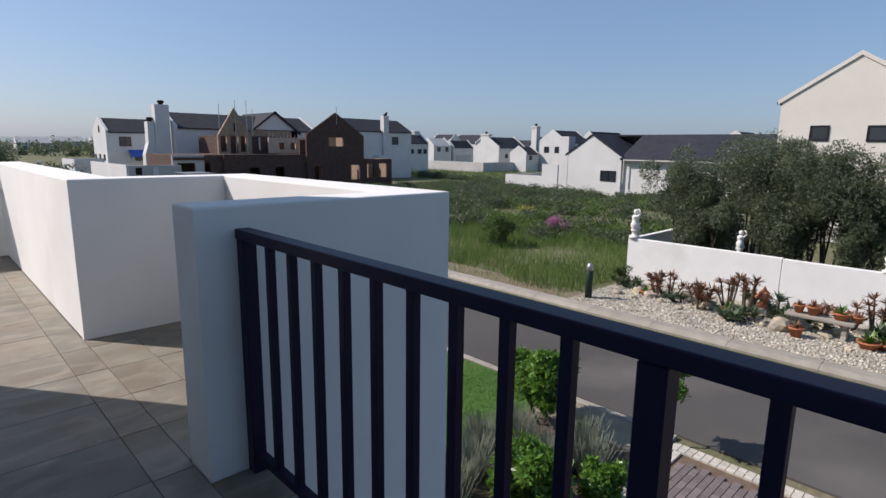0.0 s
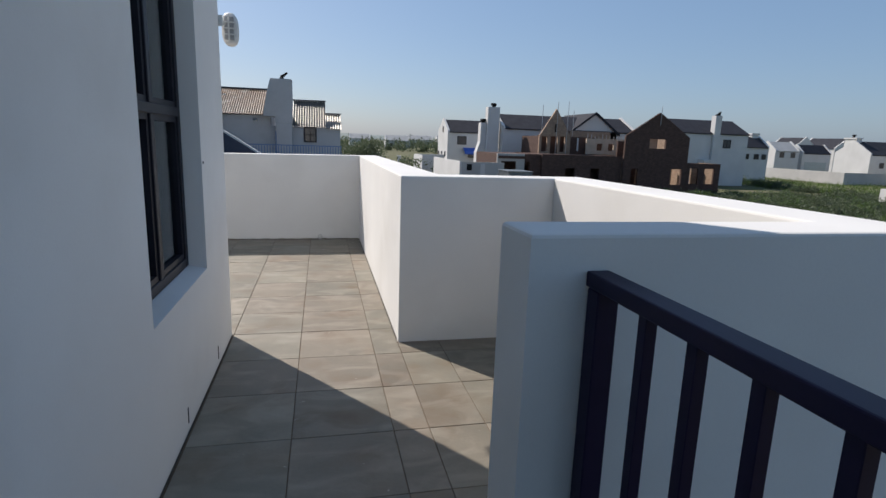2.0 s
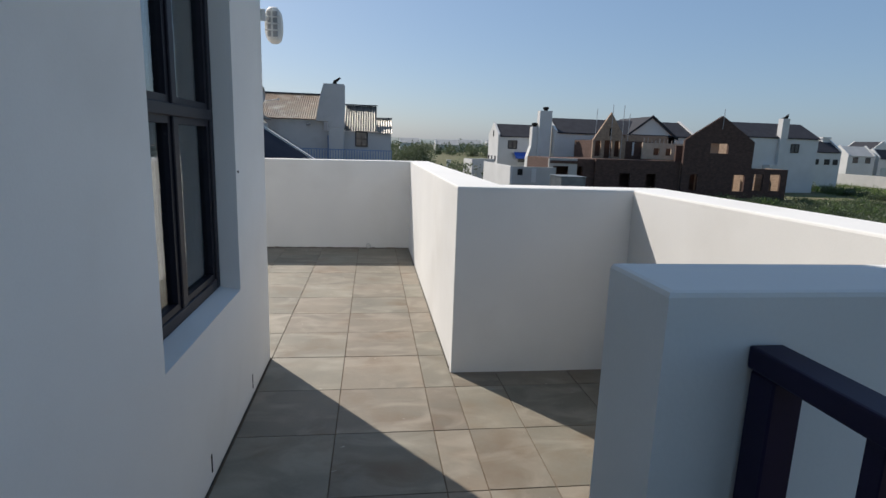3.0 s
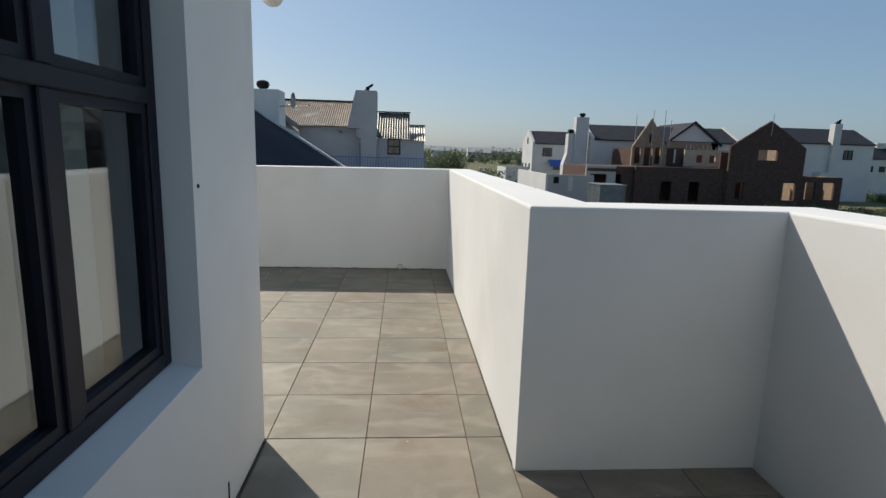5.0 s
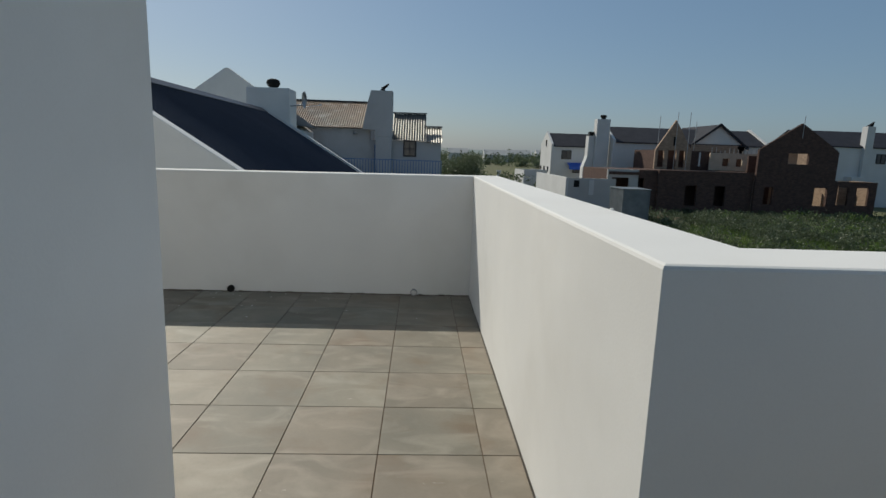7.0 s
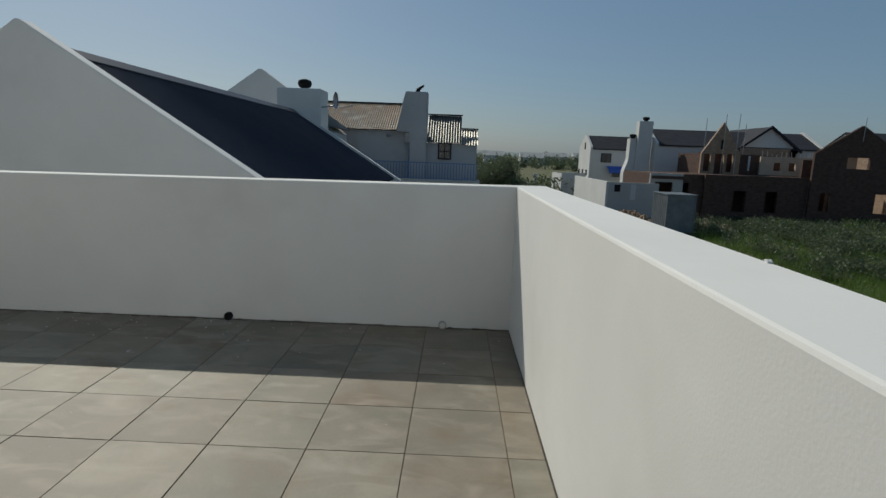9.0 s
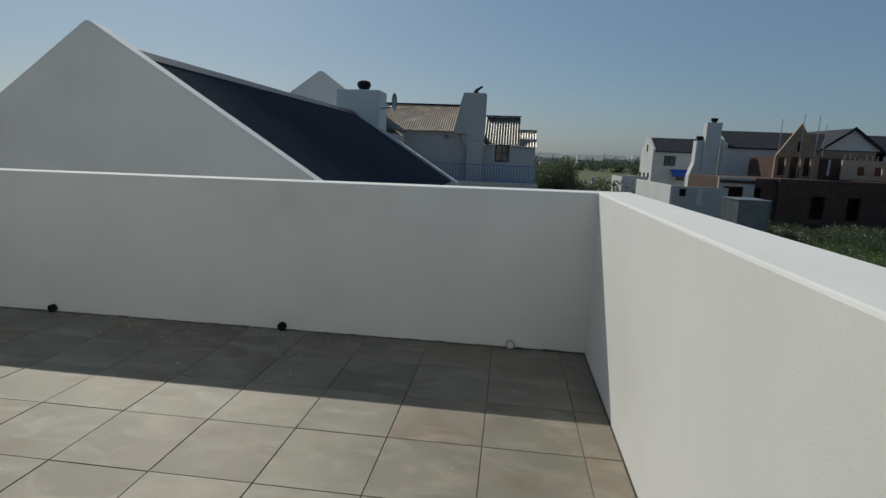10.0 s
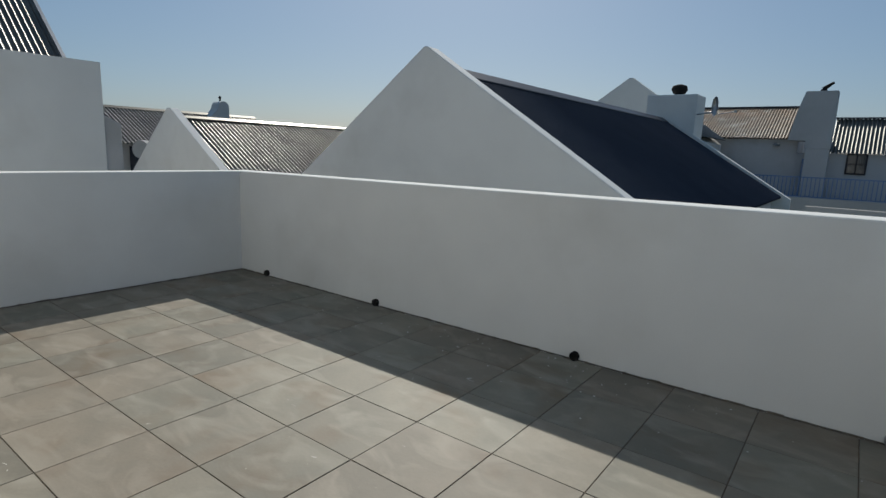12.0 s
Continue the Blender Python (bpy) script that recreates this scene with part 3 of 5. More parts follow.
# the neighbour's gable, close beyond the terrace
def near_neighbour():
    hs = holder("house", (-5.3, 12.3, GZ), "white neighbour house with a plain gable and a dark corrugated roof", "house")
    o = Matrix.Translation(-hs.location)

    def add(name, bm, m, parent=hs, smooth=False):
        bm.transform(o)
        return part(name, bm, m, parent, "", smooth)
    xr, y0, y1 = -5.41, 12.0, 24.3
    zr, ze = 2.74, 0.62
    xe, xw = xr + (zr - ze) / 0.62, xr - 4.6
    zw = zr - 4.6 * 0.71

    def outline_at(top, drop=0.0):
        return [(xw - 0.3, GZ), (xe + 0.35, GZ), (xe + 0.35, ze - 0.22 + top), (xr + 0.03, zr + top + 0.02), (xr - 0.03, zr + top + 0.02), (xw - 0.3, zw - 0.2 + top)]
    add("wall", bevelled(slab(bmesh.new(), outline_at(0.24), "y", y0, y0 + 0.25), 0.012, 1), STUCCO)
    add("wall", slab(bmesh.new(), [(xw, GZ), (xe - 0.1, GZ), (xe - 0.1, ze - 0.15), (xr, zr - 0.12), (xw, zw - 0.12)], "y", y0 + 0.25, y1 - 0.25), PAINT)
    add("roof", corrugated(bmesh.new(), "y", y0 + 0.26, y1 - 0.26, xe + 0.12, xr, ze - 0.075, zr, 0.09, 0.032), DARK_SHEET, smooth=True)
    add("roof", corrugated(bmesh.new(), "y", y0 + 0.26, y1 - 0.26, xw - 0.12, xr, zw - 0.085, zr), DARK_SHEET, smooth=True)
    add("ridge_cap", slab(bmesh.new(), [(xr - 0.2, zr - 0.09), (xr, zr + 0.04), (xr + 0.2, zr - 0.09), (xr + 0.2, zr - 0.07), (xr, zr + 0.07), (xr - 0.2, zr - 0.07)], "y", y0 + 0.25, y1 - 0.25), DARK_SHEET)
    add("wall", slab(bmesh.new(), outline_at(0.10), "y", y1 - 0.25, y1), STUCCO)
    c = boxes((-5.98, -4.45, y1 - 0.2, y1 + 0.9, 0.5, 3.52))
    ch = add("chimney", bevelled(c, 0.02, 1), STUCCO)
    add("chimney_cowl", lathe(bmesh.new(), [(0.14, 0), (0.14, 0.06), (0.20, 0.10), (0.25, 0.20), (0.22, 0.31), (0.10, 0.36)], 16, (-5.15, y1 + 0.35, 3.52)), BLACK, ch, True)
    return hs


near_neighbour()


def shifted(bm, hs):
    bm.transform(Matrix.Translation(-hs.location))
    return bm


def add_part(hs, name, bm, m, smooth=False, label="", under=None):
    return part(name, shifted(bm, hs), m, under or hs, label, smooth)


def add_window(hs, face, u, z, w, h, at, mull=(1, 1), material=None, fm=None, name="window"):
    o = window_unit(hs, face, u, z, w, h, at, mull, material, fm, name)
    for q in (o, *o.children):
        q.data.transform(Matrix.Translation(-hs.location))
    return o


def add_boxes(hs, name, m, *lots):
    for b in lots:
        add_part(hs, name, boxes(b), m)


# the house behind the neighbour, only its gable shows
hs = holder("house", (-8.5, 30, GZ), "white house gable with a grey corrugated roof", "house")
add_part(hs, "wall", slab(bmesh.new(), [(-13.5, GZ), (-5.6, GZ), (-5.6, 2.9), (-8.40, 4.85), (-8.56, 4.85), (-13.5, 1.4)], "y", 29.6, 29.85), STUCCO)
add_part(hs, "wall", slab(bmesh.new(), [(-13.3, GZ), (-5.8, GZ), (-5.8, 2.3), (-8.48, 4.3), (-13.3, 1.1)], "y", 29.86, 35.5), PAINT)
add_part(hs, "roof", corrugated(bmesh.new(), "y", 29.87, 35.4, -5.6, -8.48, 2.5, 4.5), GREY_SHEET, True)
add_part(hs, "roof", corrugated(bmesh.new(), "y", 29.87, 35.4, -13.5, -8.48, 1.15, 4.5), GREY_SHEET, True)


# the house with the big chimney and the rusty roof
def rusty_house():
    hs = holder("house", (-4, 37, GZ), "white two-storey house with a rusty corrugated roof and a broad chimney", "house")
    Y = 36.0
    bm = boxes((-12.0, -2.66, Y, Y + 7, GZ, 2.62), (-2.66, 1.43, Y + 0.02, Y + 5, GZ, 2.02))
    slab(bm, [(Y + 0.9, 2.02), (Y + 5, 2.02), (Y + 2.9, 3.2)], "x", -1.4, 0.5)
    # darker plaster deepens the shade on these white walls by colour
    add_part(hs, "wall", bm, SHADED_PAINT)
    bm = bmesh.new()
    n = 110
    for x0, x1, ye, ze, yr, zr in ((-12.0, -2.72, Y - 0.25, 2.66, Y + 3.2, 4.35),):
        rows = []
        k = int((x1 - x0) / 0.13 * 6)
        for i in range(k + 1):
            x = x0 + (x1 - x0) * i / k
            d = 0.03 * math.sin(2 * math.pi * i / 6)
            rows.append((bm.verts.new((x, ye, ze + d)), bm.verts.new((x, yr, zr + d)), bm.verts.new((x, yr + 3.4, ze + d))))
        for p, q in zip(rows, rows[1:]):
            bm.faces.new((p[0], q[0], q[1], p[1]))
            bm.faces.new((p[1], q[1], q[2], p[2]))
    add_part(hs, "roof", bm, RUST_SHEET, True, "rust-brown corrugated roof")
    for x0, x1, z0, z1 in ((-1.4, 0.55, 2.06, 3.68), (0.55, 1.5, 1.98, 2.92)):
        bm = bmesh.new()
        rows = []
        k = int((x1 - x0) / 0.15 * 6)
        for i in range(k + 1):
            x = x0 + (x1 - x0) * i / k
            d = 0.035 * math.sin(2 * math.pi * i / 6)
            rows.append((bm.verts.new((x, Y - 0.2, z0 + d)), bm.verts.new((x, Y + 1.9, z1 + d))))
        for p, q in zip(rows, rows[1:]):
            bm.faces.new((p[0], q[0], q[1], p[1]))
        add_part(hs, "roof", bm, GREY_SHEET, True, "silvery weathered corrugated roof")
        add_part(hs, "ridge_cap", boxes((x0 - 0.05, x1 + 0.05, Y + 1.8, Y + 2.0, z1, z1 + 0.06)), DARK_SHEET)
    add_part(hs, "ridge_cap", boxes((-12.0, -2.7, Y + 3.1, Y + 3.35, 4.33, 4.40)), DARK_SHEET)
    bm = bmesh.new()
    slab(bm, [(-3.05, 2.55), (-2.35, 2.55), (-2.35, 2.2), (-1.38, 2.2), (-1.38, 4.72), (-2.58, 4.72), (-2.75, 4.1)], "y", Y - 0.6, Y + 0.4)
    box(bm, -2.3, -1.4, Y - 0.58, Y + 0.39, GZ, 2.2)
    ch = add_part(hs, "chimney", bevelled(bm, 0.02, 1), SHADED_PAINT)
    bm = tube(bmesh.new(), (-2.0, Y - 0.1, 4.72), (-1.9, Y - 0.1, 4.86), 0.14, 0.10, 8)
    tube(bm, (-2.0, Y - 0.1, 4.84), (-1.62, Y - 0.1, 5.12), 0.10, 0.05, 8)
    add_part(hs, "chimney_cowl", bm, BLACK, under=ch)
    add_window(hs, "-y", -0.75, 1.13, 0.76, 0.92, Y + 0.02)
    for x in (-2.35, -2.15):
        add_part(hs, "downpipe", tube(bmesh.new(), (x, Y - 0.1, GZ), (x, Y - 0.1, 1.75), 0.05), BLUE_RAIL)
    add_part(hs, "wall_lamp", lathe(bmesh.new(), [(0.12, 0), (0.16, 0.06), (0.05, 0.16)], 10, (-3.5, Y - 0.15, 2.3)), METAL)
    return hs


rusty_house()
fence = holder("balcony_fence", (-2.4, 34.6, 0), "faded blue steel balcony fence beside the white house", "fence")
bm = boxes((-5.4, 1.45, 34.58, 34.62, 0.92, 0.97), (-5.4, 1.45, 34.58, 34.62, 0.08, 0.12))
add_part(fence, "rail", bm, BLUE_RAIL)
slat_me = None
x = -5.4
while x < 1.45:
    if slat_me is None:
        o = part("slat", boxes((-0.02, 0.02, -0.015, 0.015, 0.12, 0.92)), BLUE_RAIL, fence)
        slat_me = o.data
    else:
        o = new("slat", slat_me)
        o.parent = fence
    o.location = (x + 2.4, 0, 0)
    x += 0.155
block("balcony_slab", "white balcony slab with a low edge under the blue fence", "balcony", [(-5.6, 1.6, 34.4, 35.95, GZ, 0.06)], GREY_PLASTER)
# grey plaster puts the shade on these white courtyard walls into their colour
block("courtyard_wall", "low white courtyard walls beyond the neighbour's roof", "wall", [(-1.6, 1.9, 29.6, 29.85, GZ, 0.0), (1.65, 1.9, 22.0, 29.6, GZ, 0.0), (-1.6, 1.65, 24.4, 24.6, GZ, -0.2)], GREY_PLASTER)


# satellite dish on the far gable
def dish():
    o = holder("satellite_dish", (-4.2, 24.0, 2.85), "grey satellite dish on a bent bracket on the gable wall", "satellite dish")
    bm = bmesh.new()
    rings = []
    for r, d in ((0.0, 0.0), (0.15, 0.015), (0.30, 0.06), (0.42, 0.12)):
        rings.append([bm.verts.new((r * 0.22 * math.cos(a), -d * 0.7, r * 0.7 * math.sin(a))) for a in [2 * math.pi * i / 16 for i in range(16)]] if r else [bm.verts.new((0, 0, 0))] * 16)
    for a, b in zip(rings[1:], rings[2:]):
        for i in range(16):
            bm.faces.new((a[i], a[(i + 1) % 16], b[(i + 1) % 16], b[i]))
    for i in range(16):
        bm.faces.new((rings[0][0], rings[1][(i + 1) % 16], rings[1][i]))
    d = part("dish", bm, METAL, o)
    d.location = (0.35, -0.2, 0.25)
    bm = tube(bmesh.new(), (-0.2, 0.05, 0.05), (0.3, -0.12, 0.1), 0.025)
    tube(bm, (0.3, -0.12, 0.1), (0.33, -0.18, 0.25), 0.025)
    part("bracket", bm, METAL, o)
    bm = tube(bmesh.new(), (0.35, -0.2, 0.02), (0.95, -0.5, 0.08), 0.015)
    tube(bm, (0.95, -0.5, 0.05), (0.95, -0.5, 0.12), 0.04)
    part("feed_arm", bm, METAL, o)


dish()


# houses past the far left corner of the terrace
def left_houses():
    hs = holder("house", (-9, 6, GZ), "tall white building with a parapet and a corrugated roof", "house")
    add_boxes(hs, "wall", STUCCO, (-9.3, -9.0, -2, 9.05, GZ, 2.57), (-16, -9.3, 8.8, 9.05, GZ, 2.57))
    # same white stucco as beside it, its shade painted in as a darker tone
    add_part(hs, "wall", slab(bmesh.new(), [(9.06, GZ), (9.31, GZ), (9.29, 1.72), (9.06, 1.84)], "x", -9.3, -9.03), SHADED_PAINT)
    add_part(hs, "verge_flashing", slab(bmesh.new(), [(-9.35, 2.47), (-13.5, 6.32), (-13.5, 6.37), (-9.35, 2.52)], "y", 8.74, 8.79), METAL)
    bm = corrugated(bmesh.new(), "y", 1.0, 8.75, -9.35, -13.5, 2.45, 6.3, 0.085, 0.02)
    add_part(hs, "roof", bm, GREY_SHEET, True)
    add_part(hs, "gable_wall", slab(bmesh.new(), [(-9.35, 2.4), (-13.5, 2.4), (-13.5, 6.25), (-9.35, 2.42)], "y", 8.6, 8.74), PAINT)

    hs = holder("house", (-13.5, 12.3, GZ), "white gabled house with a weathered silver corrugated roof", "house")
    xr = -13.6
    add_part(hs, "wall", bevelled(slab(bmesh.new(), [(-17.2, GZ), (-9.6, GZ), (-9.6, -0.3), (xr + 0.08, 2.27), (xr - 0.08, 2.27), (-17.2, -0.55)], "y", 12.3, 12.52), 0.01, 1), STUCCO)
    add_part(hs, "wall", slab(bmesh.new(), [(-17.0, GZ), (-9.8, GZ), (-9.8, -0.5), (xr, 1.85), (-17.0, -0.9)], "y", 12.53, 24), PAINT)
    add_part(hs, "roof", corrugated(bmesh.new(), "y", 12.54, 24, -9.5, xr, -0.45, 2.06, 0.115, 0.027), GREY_SHEET, True)
    add_part(hs, "roof", corrugated(bmesh.new(), "y", 12.54, 24, -17.3, xr, -1.0, 2.06, 0.115, 0.027), GREY_SHEET, True)
    add_part(hs, "ridge_cap", slab(bmesh.new(), [(xr - 0.1, 2.05), (xr, 2.1), (xr + 0.1, 2.05), (xr + 0.1, 2.065), (xr, 2.125), (xr - 0.1, 2.065)], "y", 12.54, 24), GREY_SHEET)

    hs = holder("house", (-20, 14, GZ), "white house with a grey corrugated roof and a rounded gable stub", "house")
    add_part(hs, "wall", boxes((-23.8, -18.2, 8, 19, GZ, 1.35)), PAINT)
    add_part(hs, "roof", corrugated(bmesh.new(), "y", 7.8, 19.2, -17.9, -20.3, 1.36, 2.52, 0.12, 0.024), GREY_SHEET, True)
    add_part(hs, "roof", corrugated(bmesh.new(), "y", 7.8, 19.2, -24.0, -20.3, 1.0, 2.52, 0.10, 0.02), GREY_SHEET, True)
    add_part(hs, "ridge_cap", slab(bmesh.new(), [(-20.4, 2.5), (-20.2, 2.5), (-20.3, 2.58)], "y", 7.8, 19.2), GREY_SHEET)
    arc = [(17.6 + 0.22 * math.cos(a), 2.82 + 0.22 * math.sin(a)) for a in [math.pi * i / 8 for i in range(9)]]
    add_part(hs, "gable_stub", slab(bmesh.new(), [(16.9, 2.3), (17.82, 2.3)] + arc + [(17.33, 2.7), (17.2, 2.58)], "x", -20.4, -19.9), PAINT)
    add_part(hs, "finial", lathe(bmesh.new(), [(0.03, 0), (0.03, 0.08), (0.06, 0.12), (0.02, 0.2)], 8, (-20.15, 17.6, 3.05)), BLACK)
    add_part(hs, "lean_to", boxes((-18.1, -16.7, 13.3, 15.6, GZ, 1.28)), DARK_SHEET)
    add_part(hs, "round_vent", tube(bmesh.new(), (-17.15, 13.2, 1.2), (-17.3, 13.45, 1.2), 0.27, sides=16), GREY_PLASTER)


left_houses()


# white and brick houses across the open ground
def distant_houses():
    house("white two-storey house with a dark slate roof and a blue awning", "x", 72, 78, 16.4, 22.4, 2.6, 4.15,
          windows=[("-y", 17.7, 1.05, 1.25, 1.1, 72.0), ("-y", 19.2, -0.6, 0.9, 0.8, 72.0), ("-y", 20.4, -0.6, 1.2, 0.8, 72.0), ("-x", 74.6, 2.6, 0.4, 0.8, 16.4, (0, 0)), ("-x", 73.0, -0.6, 0.6, 0.7, 16.4), ("-x", 75.0, -0.6, 0.6, 0.7, 16.4), ("-x", 77.0, -0.6, 0.6, 0.7, 16.4)])
    aw = holder("awning", (20, 71.5, 0.3), "bright blue canvas awning over the windows of the white house", "awning")
    bm = bmesh.new()
    slab(bm, [(70.9, 0.15), (71.95, 0.62), (71.95, 0.66), (70.9, 0.19)], "x", 18.5, 21.6)
    box(bm, 18.5, 21.6, 70.86, 70.9, -0.15, 0.19)
    part("canvas", shifted(bm, aw), BLUE_CLOTH, aw)
    block("garden_wall", "low white boundary wall beside the open ground", "wall", [(12.0, 16.0, 71.8, 72.0, GZ, -0.3), (12.0, 12.2, 66, 71.8, GZ, -0.3)], PAINT)
    block("yard_wall", "low white plastered yard wall beside the brick shell", "wall", [(12.1, 12.3, 48.01, 59.5, GZ, -0.24)], PAINT)
    block("yard_wall", "low unpainted grey plastered yard wall", "wall", [(12.31, 16.2, 48.0, 48.2, GZ, -0.27)], GREY_PLASTER)
    block("wall_hatch", "small dark hatch in the grey yard wall", "hatch", [(12.75, 13.2, 47.96, 47.995, -1.0, -0.45)], BLACK)
    block("notice_panel", "white upright notice panel on the yard wall", "panel", [(14.0, 14.4, 47.95, 47.995, -1.6, -0.4)], PAINT)
    sh = holder("metal_shed", (14.8, 41.2, GZ), "grey sheet metal site container beside the brick house", "shed")
    add_part(sh, "body", boxes((13.87, 15.72, 40.0, 42.5, GZ + 0.1, -0.62)), SHED)
    add_part(sh, "roof", boxes((13.8, 15.8, 39.93, 42.57, -0.619, -0.57)), SHED)
    add_boxes(sh, "corner_post", SHED, (13.86, 13.93, 39.95, 39.998, GZ + 0.1, -0.64), (15.66, 15.72, 39.95, 39.998, GZ + 0.1, -0.64))
    add_boxes(sh, "rib", SHED, *[(13.84, 13.868, 40.2 + 0.3 * i, 40.3 + 0.3 * i, GZ + 0.1, -0.64) for i in range(8)])

    hs = house("white two-storey house with a tall chimney and a dark slate roof", "x", 60, 67, 19.9, 36.2, 3.0, 4.6,
               windows=[("-x", 61.5, 1.3, 0.9, 1.4, 19.9)], parapets=True)
    for x0, x1, z, bulge, yy in ((18.25, 19.65, 5.3, 0.0, 60.6), (17.6, 18.25, 3.6, 0.35, 61.0)):
        bm = slab(bmesh.new(), [(x0 - bulge, GZ), (x1, GZ), (x1, z), (x0 + 0.05, z), (x0 + 0.02, 1.5), (x0 - bulge, 0.3)], "y", yy, yy + 1.0)
        ch = add_part(hs, "chimney", bm, PAINT)
        add_part(hs, "chimney_pot", lathe(bmesh.new(), [(0.22, 0), (0.22, 0.15), (0.33, 0.2), (0.33, 0.4), (0.1, 0.45)], 10, ((x0 + x1) / 2 + 0.1, yy + 0.5, z)), BLACK, under=ch)
    # slate-roofed gable with white infill behind the brick shell
    hs = house("white house with a dark slate roof and a broad front gable", "y", 28.0, 33.7, 60.0, 68, 2.9, 5.0, parapets=False)
    add_part(hs, "barge_board", slab(bmesh.new(), [(27.7, 2.65), (30.85, 4.98), (34.0, 2.65), (34.0, 2.9), (30.85, 5.25), (27.7, 2.9)], "y", 59.75, 59.95), SLATE)
    house("white house wing with a dark slate roof", "x", 62, 68, 33.9, 36.0, 2.9, 4.1, parapets=False)

    # the brick shell: front wing, cross gables, low wing
    hs = holder("unfinished_house", (27, 50, GZ), "unfinished roofless dark brick house shell with open window holes", "house")
    bm = wall_with_holes(bmesh.new(), "y", 20.6, 28.9, GZ, 0.55, 50.0, 50.25, [(23.0, 24.0, -2.4, -0.7), (25.6, 26.55, -2.4, -0.68)])
    add_part(hs, "wall", bm, BRICK)
    add_boxes(hs, "wall", BRICK, (20.7, 28.8, 57.5, 57.7, GZ, 0.5), (20.6, 28.9, 50.25, 57.5, 0.42, 0.54), (20.6, 28.9, 50.25, 57.5, GZ, GZ + 0.1))
    bm = wall_with_holes(bmesh.new(), "y", 16.3, 19.0, GZ, 0.5, 50.4, 50.6, [(16.7, 18.2, GZ, -0.2)])
    add_part(hs, "wall", bm, GREY_PLASTER)
    bm = wall_with_holes(bmesh.new(), "y", 19.0, 20.6, GZ, 0.5, 50.3, 50.6, [(19.0, 19.5, GZ, -0.2)])
    add_part(hs, "wall", bm, BRICK)
    add_part(hs, "slab", boxes((16.32, 20.59, 50.61, 57.6, 0.3, 0.49), (16.3, 16.5, 50.6, 57.6, GZ, 0.3), (16.5, 20.5, 57.4, 57.6, GZ, 0.3)), BRICK)
    # added wall, not a known part: stops light showing through the openings
    add_boxes(hs, "back_wall", BRICK, (16.5, 20.5, 52.4, 52.6, GZ, 0.29))
    add_part(hs, "lintel", boxes((16.4, 20.5, 50.28, 50.4, 0.05, 0.3)), BRICK)
    # sandy upper gable
    bm = wall_with_holes(bmesh.new(), "y", 21.8, 25.2, 0.45, 2.3, 54.0, 54.25, [(22.05, 22.65, 0.75, 2.25), (23.0, 23.8, 0.55, 2.3), (24.05, 24.6, 0.75, 2.3)])
    slab(bm, [(21.8, 2.3), (25.2, 2.3), (23.5, 5.0)], "y", 54.0, 54.25)
    add_part(hs, "wall", bm, SAND_BRICK)
    # added dark backing that keeps the upper gable holes from looking lit
    add_part(hs, "back_wall", boxes((22.01, 24.99, 54.9, 55.1, 0.45, 2.4)), BRICK)
    add_part(hs, "slot", boxes((23.4, 23.6, 53.95, 54.0, 2.7, 3.5)), BLACK)
    add_boxes(hs, "wall", BRICK, (25.2, 28.4, 54.6, 54.8, 0.45, 2.3), (21.8, 22.0, 54.25, 59, 0.45, 2.3), (25.0, 25.2, 54.25, 59, 0.45, 2.9))
    add_part(hs, "window_slot", boxes((26.2, 26.35, 54.5, 54.6, 0.9, 2.2)), PAINT)
    bm = wall_with_holes(bmesh.new(), "y", 27.0, 31.6, 0.6, 2.2, 54.0, 54.2, [(28.2, 28.85, 1.0, 1.7), (29.5, 30.1, 1.0, 1.7), (30.7, 31.3, 1.0, 1.7)])
    add_part(hs, "wall", bm, CREAM)
    # added brick sheet behind the cream wall to darken its openings
    add_part(hs, "wall", boxes((27.0, 31.6, 55.0, 55.2, 0.6, 2.1)), BRICK)
    rr = random.Random(2)
    lots = [(27.1 + i * 0.42, 27.15 + i * 0.42, 54.05, 54.1, 2.2, 2.2 + rr.uniform(0.2, 0.5)) for i in range(11)]
    add_boxes(hs, "roof_anchor", METAL, *lots)
    # dark gable with two holes
    bm = wall_with_holes(bmesh.new(), "y", 28.9, 35.9, GZ, 2.5, 49.7, 49.95, [(29.75, 30.55, -2.1, -0.6), (34.15, 35.35, -2.1, -0.55), (31.5, 33.3, 1.4, 2.3)])
    add_part(hs, "wall", bm, BRICK)
    steps = []
    for i in range(26):
        z = 2.5 + i * 0.088
        half = 3.5 * (1 - (i + 0.2) / 26)
        steps.append((32.4 - half, 32.4 + half, 49.7, 49.95, z, z + 0.088))
    add_boxes(hs, "brick_course", BRICK, *steps)
    add_boxes(hs, "wall", SAND_BRICK, (28.9, 29.1, 49.95, 57, GZ, 0.5), (25.2, 31.8, 58.0, 58.2, 0.5, 3.0), (35.7, 35.9, 49.95, 57, GZ, 2.5), (29.1, 35.7, 57, 57.2, GZ, 2.0))
    add_boxes(hs, "lining", CREAM, (31.6, 33.2, 51.0, 51.1, 1.2, 2.4), (34.5, 35.3, 51.2, 51.3, -2.2, -0.5))
    bm = wall_with_holes(bmesh.new(), "y", 35.9, 40.0, GZ, 0.05, 50.0, 50.2, [(36.5, 37.5, -2.0, -0.45), (38.2, 39.3, -2.0, -0.45)])
    add_part(hs, "wall", bm, BRICK)
    add_boxes(hs, "wall", SAND_BRICK, (36.0, 38.0, 53.0, 53.2, GZ, 0.0), (38.9, 39.79, 53.0, 53.2, GZ, 0.0), (39.8, 40.0, 50.2, 53, GZ, 0.05))
